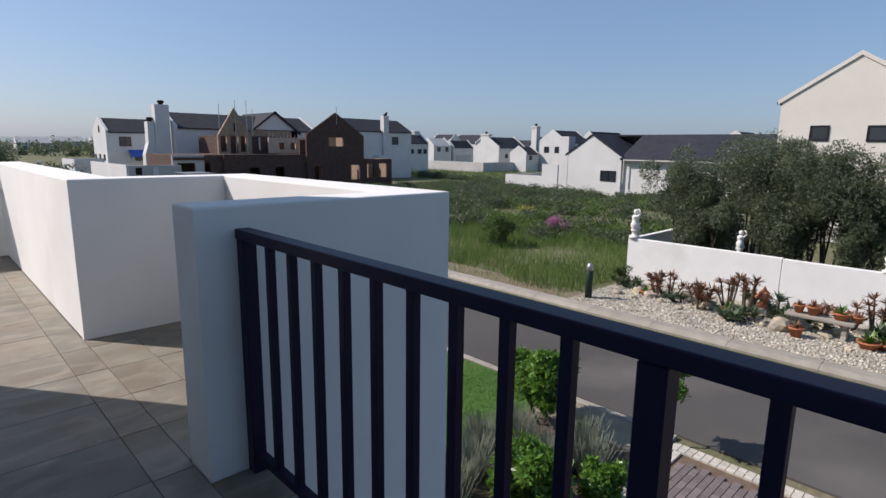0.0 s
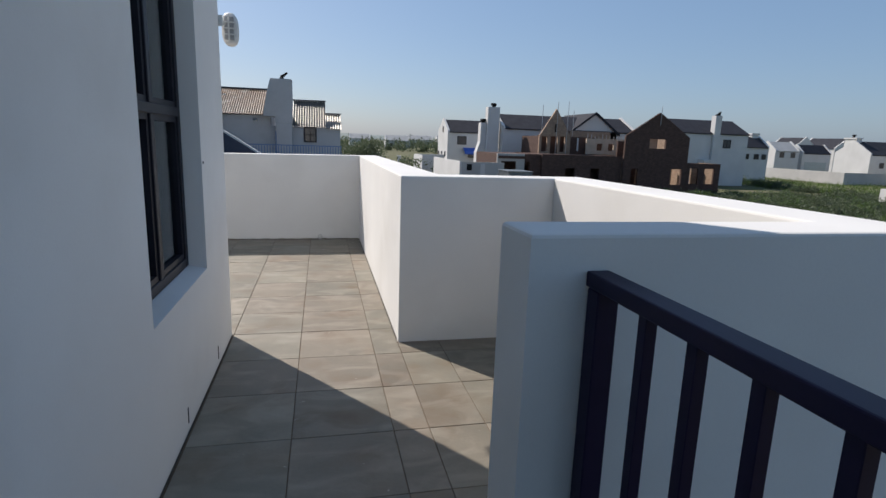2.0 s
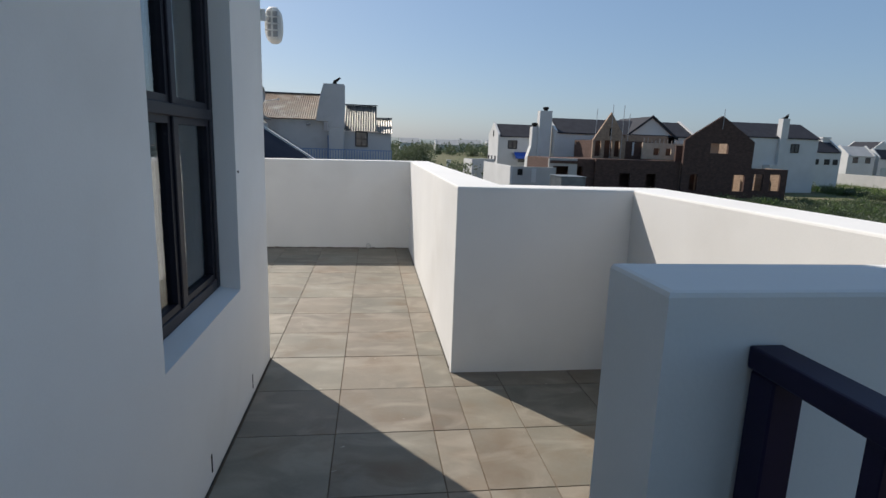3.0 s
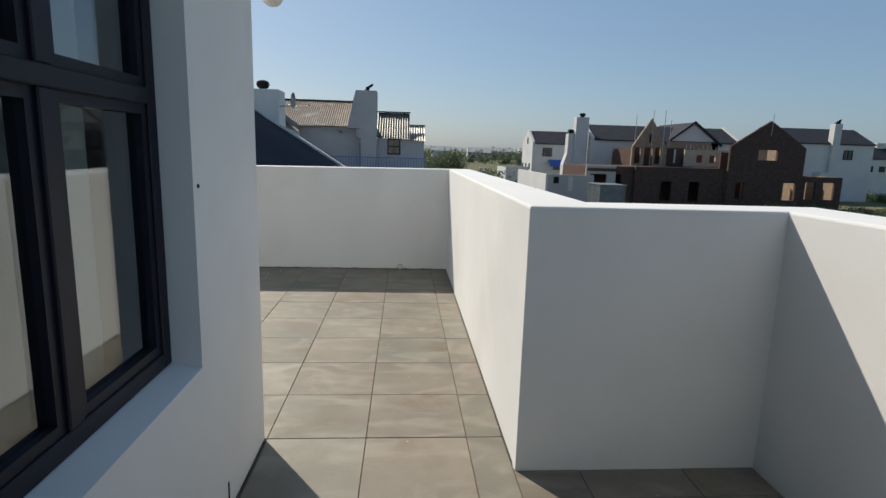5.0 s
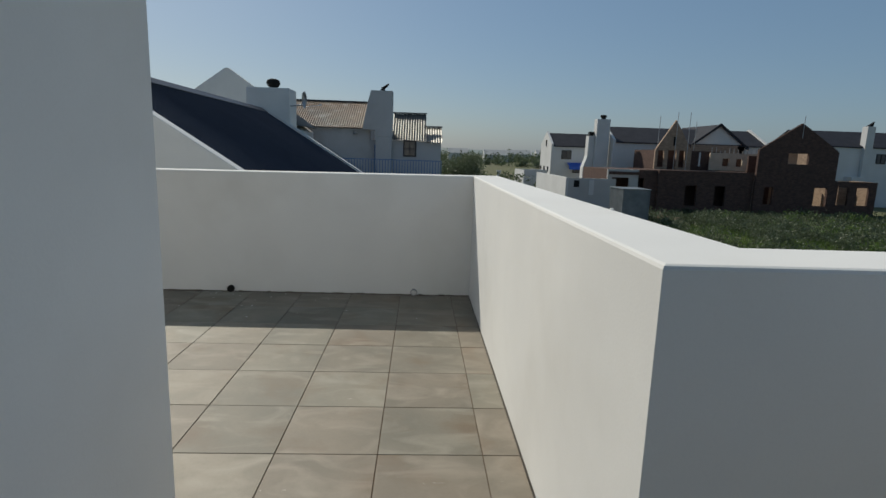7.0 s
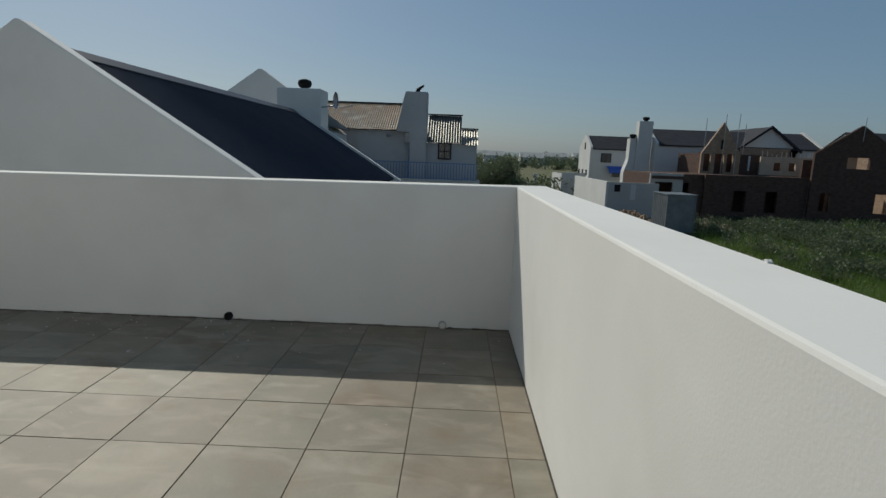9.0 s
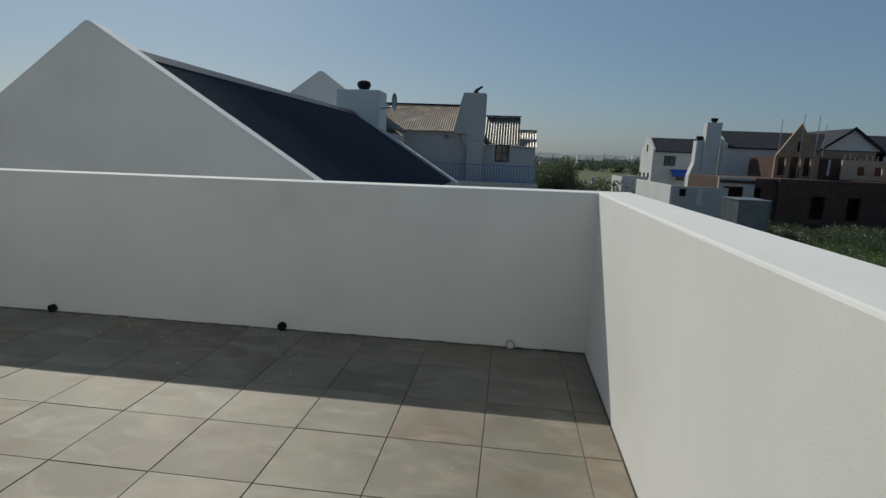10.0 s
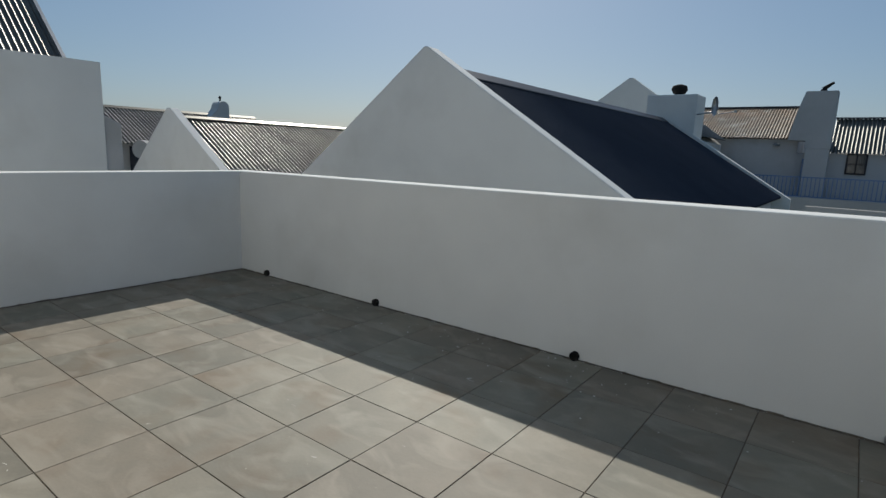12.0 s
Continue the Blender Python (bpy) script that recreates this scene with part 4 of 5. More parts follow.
    # added walls that block sunlight behind the gable and front wing holes
    add_boxes(hs, "back_wall", BRICK, (29.2, 31.4, 51.6, 51.8, GZ, 2.0), (21.0, 28.4, 51.4, 51.6, GZ, 0.41))
    for x, y, z0, z1 in ((23.5, 53.8, 0.5, 5.7), (24.5, 53.5, 0.5, 5.7), (32.4, 49.6, 3.6, 5.4), (25.3, 53.9, 2.3, 4.9), (22.6, 55.5, 2.3, 5.4)):
        add_part(hs, "scaffold_pole", tube(bmesh.new(), (x, y, z0), (x + 0.03, y, z1), 0.027, sides=6), METAL)
    rub = [(rr.uniform(12.6, 19.5), rr.uniform(43.2, 47.0)) for _ in range(150)]
    o = block("rubble_heap", "heap of broken bricks and site rubble on the ground", "rubble", [(a, a + rr.uniform(0.08, 0.35), b, b + rr.uniform(0.08, 0.35), GZ - 0.05, GZ + rr.uniform(0.05, 0.4) + (0.5 if a < 14 else 0.0)) for a, b in rub], SAND_BRICK)
    tagged(o, "heap of broken bricks and site rubble on the ground", "rubble", "", "stuff")

    hs = house("white two-storey house with a dark slate roof and a slim chimney", "x", 64, 71, 43.2, 55.0, 3.45, 5.2,
               windows=[("-y", 51.3, 1.7, 1.15, 1.1, 64.0), ("-y", 43.6, 1.3, 0.9, 1.3, 64.0), ("-y", 43.7, -1.0, 0.9, 0.7, 64.0), ("-y", 46.3, -1.0, 0.9, 0.7, 64.0)], parapets=False)
    add_boxes(hs, "chimney", PAINT, (49.5, 50.4, 63.6, 64.4, GZ, 5.75), (47.9, 49.4, 62.8, 63.98, GZ, 0.2))
    add_part(hs, "chimney_cowl", slab(bmesh.new(), [(49.6, 5.75), (50.3, 5.75), (50.4, 6.3), (50.1, 6.1)], "y", 63.9, 64.1), BLACK)

    house("small white house with a dark slate roof", "x", 75, 79.5, 63.2, 68.6, 2.0, 3.5, windows=[("-y", 64.2, 0.2, 0.9, 0.8, 75.0), ("-y", 66.0, 0.2, 0.9, 0.8, 75.0), ("-y", 67.4, 0.2, 0.8, 0.8, 75.0)], chimneys=[(67.0, 68.2, 77, 78, 1.5, 4.1, False)])
    house("white house with a pale roof", "x", 90, 94.5, 84.0, 89.4, 1.6, 3.2, roof=GREY_PLASTER, windows=[("-y", 85, 0.4, 1.0, 1.0, 90.0), ("-y", 87.5, 0.4, 1.0, 1.0, 90.0)])
    house("white house with twin curved gables", "y", 116, 122, 118, 126, 2.6, 5.0, windows=[("-y", 117.6, 1.2, 1.0, 1.3, 118.0), ("-y", 119.6, 1.2, 1.0, 1.3, 118.0)])
    hs = house("white garage building with a pale grey door", "x", 90.0, 93.5, 90.2, 96.8, 1.3, 2.8)
    add_part(hs, "garage_door", boxes((90.9, 95.9, 89.93, 90.02, GZ, -0.3)), GARAGE)
    add_boxes(hs, "panel_line", GREY_PLASTER, *[(90.9, 95.9, 89.9, 89.93, GZ + 0.2 + 0.5 * i, GZ + 0.24 + 0.5 * i) for i in range(6)])
    house("white house with a dark slate roof and a block chimney", "x", 75, 81.6, 88.4, 97.5, 1.4, 3.5, windows=[("-y", 90.5, -0.7, 0.9, 0.9, 75.0), ("-y", 93.5, -0.7, 0.9, 0.9, 75.0), ("-y", 95.0, -0.7, 0.9, 0.9, 75.0)],
          chimneys=[(88.5, 89.6, 78.0, 80.2, 2.0, 4.1, True)])
    house("white gabled house wing facing the open ground", "y", 97.6, 103.5, 74, 80, 1.0, 3.0)
    block("garden_wall", "low grey-white boundary wall along the far gardens", "wall", [(77, 104, 69.0, 69.3, GZ, -1.3), (77, 77.3, 69.3, 88, GZ, -1.3)], GREY_PLASTER)
    block("garden_wall", "low white boundary wall behind the parked car", "wall", [(64, 78, 90, 90.3, GZ, -1.1)], PAINT)
    house("white two-storey house with a tall chimney and dark roof", "x", 60, 66.7, 90.6, 99, 2.5, 4.8, windows=[("-x", 61.5, 0.6, 1.2, 1.2, 90.6), ("-x", 64, 0.6, 1.2, 1.2, 90.6), ("-y", 93, 0.3, 1.1, 1.1, 60.0)], chimneys=[(90.2, 91.4, 66.9, 68.1, GZ, 5.6, True)])
    house("white lean-to wing with small windows", "x", 66.0, 70, 86.0, 90.0, 0.3, 1.6, windows=[("-y", 87, -0.8, 0.9, 0.8, 66.0)])
    house("white gabled house with a broad dark roof", "x", 58.2, 63.4, 99.5, 112, 2.2, 4.8, windows=[("-x", 60, 0.6, 1.3, 1.3, 99.5)])
    for i, (x, y) in enumerate(((118, 62), (124, 48), (120, 36), (128, 78), (140, 100), (128, 118), (96, 132), (84, 128), (150, 70), (140, 30))):
        house("distant white house with a dark roof", "xy"[i % 2], (y if i % 2 == 0 else x), (y if i % 2 == 0 else x) + 8, (x if i % 2 == 0 else y), (x if i % 2 == 0 else y) + 11, 1.6 + 0.5 * (i % 3), 4.2 + 0.5 * (i % 3), windows=[("-x", y + 2.0, 0.2, 1.2, 1.2, x)])

    # low house with the cross gable and its garden wall
    hs = holder("house", (50, 30, GZ), "low white house with a dark slate roof and a block chimney", "house")
    bm = slab(bmesh.new(), [(26.8, GZ), (33.0, GZ), (33.0, 0.9), (30.1, 2.8), (27.0, 0.85), (26.8, 0.72)], "x", 50.0, 57.0)
    add_part(hs, "wall", bm, PAINT)
    bm = boxes((50.3, 58.5, 4.0, 26.79, GZ, 0.55))
    add_part(hs, "wall", bm, PAINT)
    bm = bmesh.new()
    slab(bm, [(49.95, 0.5), (54.5, 2.85), (54.5, 3.0), (49.8, 0.6)], "y", 3.8, 26.95)
    slab(bm, [(59.0, 0.5), (54.5, 2.85), (54.5, 3.0), (59.2, 0.6)], "y", 3.8, 33.2)
    add_part(hs, "roof", bm, SLATE)
    bm = bmesh.new()
    slab(bm, [(26.6, 0.62), (30.1, 2.86), (30.1, 3.02), (26.6, 0.78)], "x", 49.92, 54.6)
    slab(bm, [(33.2, 0.8), (30.1, 2.86), (30.1, 3.02), (33.2, 0.96)], "x", 49.92, 54.6)
    add_part(hs, "roof", bm, SLATE)
    add_part(hs, "gutter", boxes((49.78, 49.92, 4.0, 26.55, 0.42, 0.56)), GREY_PLASTER)
    add_part(hs, "downpipe", tube(bmesh.new(), (49.93, 26.5, -1.8), (49.93, 26.5, 0.45), 0.06), GREY_PLASTER)
    add_part(hs, "chimney", boxes((49.97, 51.2, 32.9, 34.05, GZ, 2.75)), PAINT)
    add_window(hs, "-x", 27.3, -1.66, 1.7, 1.05, 50.0, (1, 1))
    add_boxes(hs, "garden_wall", PAINT, (49.9, 50.1, 34.06, 36.1, GZ, -0.2), (49.9, 50.1, 36.1, 41.2, GZ, -1.5), (50.1, 60, 41.0, 41.2, GZ, -1.5))

    # the tall white house across the street
    hs = holder("house", (34, 6, GZ), "tall white house gable with small dark windows", "house")
    add_part(hs, "wall", slab(bmesh.new(), [(2.6, GZ), (9.24, GZ), (9.24, 4.15), (6.0, 6.22), (2.6, 4.0)], "x", 34, 46), CREAM_PAINT)
    bm = slab(bmesh.new(), [(9.4, 3.98), (9.4, 4.2), (6.0, 6.42), (2.4, 4.1), (2.4, 3.88), (6.0, 6.2)], "x", 33.93, 34.1)
    add_part(hs, "barge_board", bm, CREAM_PAINT)
    bm = bmesh.new()
    slab(bm, [(9.5, 4.0), (6.0, 6.28), (6.0, 6.4), (9.5, 4.12)], "x", 34.11, 46.2)
    slab(bm, [(2.4, 3.9), (6.0, 6.28), (6.0, 6.4), (2.4, 4.02)], "x", 34.11, 46.2)
    add_part(hs, "roof", bm, SLATE)
    add_window(hs, "-x", 6.93, 2.08, 0.85, 0.78, 34.0, (0, 0))
    add_window(hs, "-x", 4.5, 2.05, 0.86, 0.78, 34.0, (0, 0))
    add_window(hs, "-x", 2.9, 2.05, 0.4, 0.78, 34.0, (0, 0))


distant_houses()


def car(at, turn):
    c = holder("car", at, "small white parked car by the far garden wall", "car", turn=turn)
    body = slab(bmesh.new(), [(-1.9, 0.3), (1.9, 0.3), (2.0, 0.75), (1.2, 0.9), (0.6, 1.4), (-1.2, 1.42), (-1.8, 0.95), (-2.0, 0.7)], "y", -0.8, 0.8)
    part("body", bevelled(body, 0.06, 2), CAR_WHITE, c)
    part("window", slab(bmesh.new(), [(1.05, 0.93), (0.55, 1.34), (-1.15, 1.35), (-1.6, 0.95)], "y", -0.81, 0.81), PANE_DARK, c)
    for x in (-1.25, 1.25):
        for y in (-0.8, 0.65):
            w = part("wheel", tube(bmesh.new(), (x, y, 0.3), (x, y + 0.17, 0.3), 0.3, sides=14), BLACK, c)
    return c


car((65.5, 82.0, GZ), 170)


# pillars of the distant fence and the far scrubland
for i, (x, y) in enumerate(((5.6, 62), (12.0, 86), (1.5, 58), (20, 100))):
    p = tagged(part("gate_pillar", bevelled(boxes((-0.25, 0.25, -0.25, 0.25, 0, 2.0), (-0.32, 0.32, -0.32, 0.32, 2.0, 2.12)), 0.02, 1), PAINT), "white plastered pillar standing in the scrub", "pillar", "pillars in the scrub")
    p.location = (x, y, GZ)


# ---------------------------------------------------------------- small fixtures of the terrace
for i, x in enumerate((0.233, -1.63, -3.70, -5.45)):
    d = holder("drain_spout", (x, 9.29, 0.034), "grey plastic drain pipe with a pale cap at the wall foot" if i == 0 else "dark open drain pipe end at the foot of the parapet wall", "drain", "drains along the wall")
    bm = bmesh.new()
    outer, inner = [], []
    for yy in (-0.035, 0.0):
        outer.append([bm.verts.new((0.034 * math.cos(a), yy, 0.034 * math.sin(a))) for a in [2 * math.pi * k / 18 for k in range(18)]])
        inner.append([bm.verts.new((0.028 * math.cos(a), yy, 0.028 * math.sin(a))) for a in [2 * math.pi * k / 18 for k in range(18)]])
    for k in range(18):
        j = (k + 1) % 18
        bm.faces.new((outer[0][k], outer[0][j], outer[1][j], outer[1][k]))
        bm.faces.new((inner[0][j], inner[0][k], inner[1][k], inner[1][j]))
        bm.faces.new((outer[0][j], outer[0][k], inner[0][k], inner[0][j]))
    part("pipe", bm, METAL if i == 0 else BLACK, d, "", True)
    part("cap" if i == 0 else "hole", tube(bmesh.new(), (0, -0.037 if i == 0 else -0.012, 0), (0, -0.004, 0), 0.025 if i == 0 else 0.027, sides=18), PLASTIC_W if i == 0 else BLACK, d)

for y in (3.82, 4.67):
    s = part("weep_slot", boxes((-0.001, 0.003, -0.005, 0.005, 0, 0.085)), BLACK)
    s.location = (WX, y, 0.045)
    tagged(s, "narrow dark weep slot cut in the house wall", "weep slot", "weep slots", "structure")
s = part("wall_plug", tube(bmesh.new(), (0, 0, 0), (0.004, 0, 0), 0.007, sides=8), BLACK)
s.location = (WX, 4.50, 1.33)
tagged(s, "small dark plug hole in the house wall", "wall plug", "", "structure")

lamp = holder("bulkhead_lamp", (-0.36, 5.38, 2.22), "white oval bulkhead wall lamp with a ribbed guard", "wall lamp")
bm = bmesh.new()
ring = []
for yy, k in ((0.05, 0.9), (0.02, 1.0), (-0.03, 1.0), (-0.06, 0.86)):
    ring.append([bm.verts.new((0.055 * k * math.copysign(abs(math.cos(a)) ** 0.7, math.cos(a)), yy, 0.11 * k * math.copysign(abs(math.sin(a)) ** 0.8, math.sin(a)))) for a in [2 * math.pi * q / 24 for q in range(24)]])
for a, b in zip(ring, ring[1:]):
    for q in range(24):
        bm.faces.new((a[q], a[(q + 1) % 24], b[(q + 1) % 24], b[q]))
bm.faces.new(ring[0])
bm.faces.new(list(reversed(ring[-1])))
bmesh.ops.recalc_face_normals(bm, faces=bm.faces[:])
part("housing", bm, PLASTIC_W, lamp, "", True)
bm = bevelled(boxes((-0.032, 0.032, -0.072, -0.061, -0.078, 0.078)), 0.004, 1)
part("diffuser", bm, surface("frosted_glass", (0.35, 0.36, 0.36), (0.28, 0.29, 0.3), 0.25, 10, 60, 0.05, spec=0.6), lamp)
for z in (-0.04, 0.0, 0.04):
    part("guard_bar", boxes((-0.045, 0.045, -0.082, -0.073, z - 0.004, z + 0.004)), PLASTIC_W, lamp)
part("guard_bar", boxes((-0.005, 0.005, -0.090, -0.083, -0.09, 0.09)), PLASTIC_W, lamp)
bm = tube(bmesh.new(), (-0.06, -0.135, 0.03), (-0.02, -0.04, 0.03), 0.015)
box(bm, -0.09, -0.03, -0.138, -0.128, 0.0, 0.07)
part("bracket", bm, PLASTIC_W, lamp)


# ---------------------------------------------------------------- kerbs, driveway, garden wall
def run_of_stones(name, parent, lots, material, make):
    """Pieces of one kind under a parent, sharing a mesh for each size."""
    cache = {}
    for key, loc in lots:
        if key not in cache:
            o = part(name, make(*key), material, parent)
            cache[key] = o.data
        else:
            o = new(name, cache[key])
            o.parent = parent
        o.location = loc


def kerb_stone(length, w, h, slope):
    return bevelled(slab(bmesh.new(), [(0, -0.2), (w, -0.2), (w, h), (slope, h), (0, 0.01)], "y", 0.003, length - 0.003), 0.004, 1)


k1 = holder("kerb", (0, 0, 0), "pale concrete kerb stones along the far side of the street", "kerb", kind="structure")
run_of_stones("kerb_stone", k1, [((1.9, 0.50, 0.10, 0.14), (13.6, -9 + i * 1.9, GZ - 0.02)) for i in range(37)], CONCRETE, kerb_stone)
k2 = holder("kerb", (0, 0, 0), "thin pale concrete edging along the lawn and street", "kerb", kind="structure")
run_of_stones("kerb_stone", k2, [((1.0, 0.14, 0.03, 0.03), (8.42, 3.3 + i * 1.0, GZ - 0.02)) for i in range(18)], CONCRETE, kerb_stone)

drive = bpy.data.objects["driveway"]


def paver(w, d):
    b = boxes((0.004, w - 0.004, 0.004, d - 0.004, -0.03, 0.02))
    bmesh.ops.bevel(b, geom=[e for e in b.edges if all(v.co.z > 0 for v in e.verts)], offset=0.004, segments=1, affect="EDGES")
    return b


lots, rest = [], []
for j in range(27):
    for i in range(28):
        x, y = 2.0 + i * 0.215 + (0.107 if j % 2 else 0), 0.05 + j * 0.108
        if x + 0.215 > 8.0:
            continue
        (lots if x > 6.0 and y > 0.6 else rest).append((x, y))
run_of_stones("paver", drive, [((0.215, 0.108), (x, y, GZ - 0.02)) for x, y in lots], PAVER, paver)
bm = boxes(*[(x + 0.004, x + 0.211, y + 0.004, y + 0.104, GZ - 0.05, GZ) for x, y in rest])
tagged(part("paving", bm, PAVER), "mauve brick pavers of the driveway", "paving", "", "stuff")
run_of_stones("cobble", drive, [((0.12, 0.12), (8.10, 0.0 + i * 0.12, GZ - 0.015)) for i in range(27)] + [((0.12, 0.12), (8.225, 0.0 + i * 0.12, GZ - 0.015)) for i in range(27)]
              + [((0.12, 0.12), (5.2 + i * 0.12, 3.03, GZ - 0.015)) for i in range(24)] + [((0.12, 0.12), (5.2 + i * 0.12, 3.155, GZ - 0.015)) for i in range(24)], COBBLE, paver)

bm = boxes((18.4, 18.6, 4.5, 9.42, GZ - 0.2, -1.62), (18.4, 18.6, -8, 4.49, GZ - 0.2, -1.64), (18.6, 30, 9.22, 9.42, GZ - 0.2, -1.62))
structure("garden_wall", bevelled(bm, 0.012, 1), STUCCO, "white plastered garden wall behind the succulent bed", "wall")

o = holder("bollard", (14.95, 8.87, GZ), "dark green bollard with a silver domed top by the kerb", "bollard")
part("post", lathe(bmesh.new(), [(0.11, 0), (0.11, 0.86), (0.10, 0.87)], 20), BOLLARD_GREEN, o, "", True)
part("cap", lathe(bmesh.new(), [(0.10, 0.87), (0.10, 0.99), (0.085, 1.05), (0.05, 1.09), (0.01, 1.11)], 20), METAL, o, "", True)


def statue(at, scale=1.0, turn=0):
    """A weathered garden figure on a turned foot, one plain mesh."""
    bm = lathe(bmesh.new(), [(0.17, 0), (0.17, 0.06), (0.10, 0.10), (0.08, 0.18), (0.13, 0.24), (0.15, 0.27)], 12)
    lathe(bm, [(0.09, 0.27), (0.12, 0.34), (0.14, 0.44), (0.10, 0.55), (0.12, 0.64), (0.13, 0.70), (0.05, 0.76)], 10)
    lathe(bm, [(0.03, 0.75), (0.08, 0.79), (0.09, 0.85), (0.07, 0.92), (0.02, 0.94)], 10)
    tube(bm, (0.10, 0, 0.68), (0.18, -0.10, 0.60), 0.035, 0.03, 6)
    tube(bm, (0.18, -0.10, 0.60), (0.08, -0.18, 0.70), 0.03, 0.025, 6)
    tube(bm, (-0.10, 0, 0.68), (-0.20, -0.02, 0.80), 0.035, 0.03, 6)
    tube(bm, (-0.20, -0.02, 0.80), (-0.12, -0.02, 0.95), 0.03, 0.025, 6)
    for x in (-0.06, 0.07):
        tube(bm, (x, -0.03, 0.42), (x * 1.8, -0.12, 0.30), 0.05, 0.035, 6)
    bmesh.ops.subdivide_edges(bm, edges=bm.edges[:], cuts=1, use_grid_fill=True)
    for v in bm.verts:
        v.co += Vector((noise.noise(v.co * 9), noise.noise(v.co * 9 + Vector((5, 0, 0))), noise.noise(v.co * 9 + Vector((0, 5, 0))))) * 0.025
    o = part("garden_statue", bm, STATUE, None, "", True)
    o.matrix_world = pose(*at, 0, 0, turn) @ Matrix.Scale(scale, 4)
    return tagged(o, "white weathered cast stone garden figure on a turned foot", "statue", "garden statues")


statue((18.5, 9.25, -1.62), 1.12, 60)
statue((19.2, 5.95, -1.84), 0.88, 80)
p = part("pedestal", bevelled(boxes((-0.2, 0.2, -0.2, 0.2, 0, -1.84 - GZ)), 0.02, 1), CONCRETE)
p.location = (19.2, 5.95, GZ)
tagged(p, "plain concrete pedestal under a garden figure behind the wall", "pedestal")
statue((18.5, 2.02, -1.64), 0.9, 40)


# ---------------------------------------------------------------- plants
def mesh_from_arrays(name, verts, quads, material, parent=None, label=""):
    me = bpy.data.meshes.new(name)
    n, k = len(verts), len(quads)
    me.vertices.add(n)
    me.vertices.foreach_set("co", verts.astype(np.float32).ravel())
    sides = quads.shape[1]
    me.loops.add(k * sides)
    me.loops.foreach_set("vertex_index", quads.astype(np.int32).ravel())
    me.polygons.add(k)
    me.polygons.foreach_set("loop_start", np.arange(0, k * sides, sides, dtype=np.int32))
    me.update(calc_edges=True)
    me.materials.append(material)
    o = new(name, me)
    if parent:
        o.parent = parent
    if label:
        o["label"] = label
    return o


def unit(v):
    return v / np.maximum(np.linalg.norm(v, axis=1, keepdims=True), 1e-9)


def leaf_cloud(name, centres, size, material, parent=None, narrow=0.35, up=0.2, seed=1):
    g = np.random.default_rng(seed)
    n = len(centres)
    s = size * g.uniform(0.6, 1.35, (n, 1))
    a = unit(g.normal(size=(n, 3)) + np.array([0, 0, up]))
    w = unit(np.cross(a, g.normal(size=(n, 3)))) * s * narrow * 0.5
    c = np.asarray(centres)
    v = np.stack([c, c + a * s * 0.5 + w, c + a * s, c + a * s * 0.5 - w], 1).reshape(-1, 3)
    return mesh_from_arrays(name, v, np.arange(4 * n).reshape(n, 4), material, parent)


def clumped(g, n, r, clumps, squash=0.8, small=(0.2, 0.42)):
    d = unit(g.normal(size=(clumps, 3))) * g.uniform(0.25, 0.85, (clumps, 1)) * r
    d[:, 2] *= squash
    rad = g.uniform(*small, clumps) * r
    pick = g.integers(0, clumps, n)
    q = unit(g.normal(size=(n, 3))) * (rad[pick] * g.uniform(0.45, 1.0, n) ** 0.6)[:, None]
    return d[pick] + q, d


def blades(name, xy, z, height, width, material, seed=2, lean=0.35, kind="stuff", label=""):
    g = np.random.default_rng(seed)
    n = len(xy)
    base = np.c_[xy, np.full(n, z) if np.isscalar(z) else z]
    h = height * g.uniform(0.5, 1.4, (n, 1))
    a = g.uniform(0, 2 * np.pi, n)
    side = np.c_[np.cos(a), np.sin(a), np.zeros(n)] * width * 0.5
    tip = base + np.c_[g.normal(0, lean, (n, 2)) * h, h]
    v = np.stack([base - side, base + side, tip], 1).reshape(-1, 3)
    o = mesh_from_arrays(name, v, np.arange(3 * n).reshape(n, 3), material)
    return tagged(o, label, name.replace("_", " "), "", kind)


def tree(at, stems, crown_z, r, n, leaf, material, label, name="tree", seed=1, clumps=26, squash=0.8, stem_r=0.07, narrow=0.3):
    """Tapered stems and limbs that carry a crown of small leaves."""
    g, rr = np.random.default_rng(seed), random.Random(seed)
    t = holder(name, at, label, name.replace("_", " "))
    pts, cs = clumped(g, n, r, clumps, squash)
    bm = bmesh.new()
    for k in range(stems):
        b = Vector((rr.uniform(-0.15, 0.15) * stems * 0.5, rr.uniform(-0.15, 0.15) * stems * 0.5, -0.05))
        mid = b + Vector((rr.uniform(-0.3, 0.3), rr.uniform(-0.3, 0.3), (crown_z - r * squash * 0.5))) * (1 if stems > 1 else 1)
        if stems == 1:
            mid = Vector((0.02, 0.01, crown_z - r * 0.4))
        tube(bm, b, mid, stem_r, stem_r * 0.65, 7)
        for c in list(cs)[k::stems][:7]:
            e = Vector(c) * 0.85 + Vector((0, 0, crown_z))
            m2 = mid.lerp(e, 0.5) + Vector((0, 0, 0.05 * r))
            tube(bm, mid, m2, stem_r * 0.55, stem_r * 0.35, 5)
            tube(bm, m2, e, stem_r * 0.35, stem_r * 0.12, 5)
    part("trunk", bm, BARK, t)
    cr = leaf_cloud("crown", pts + np.array([0, 0, crown_z]), leaf, material, t, narrow, seed=seed)
    return t


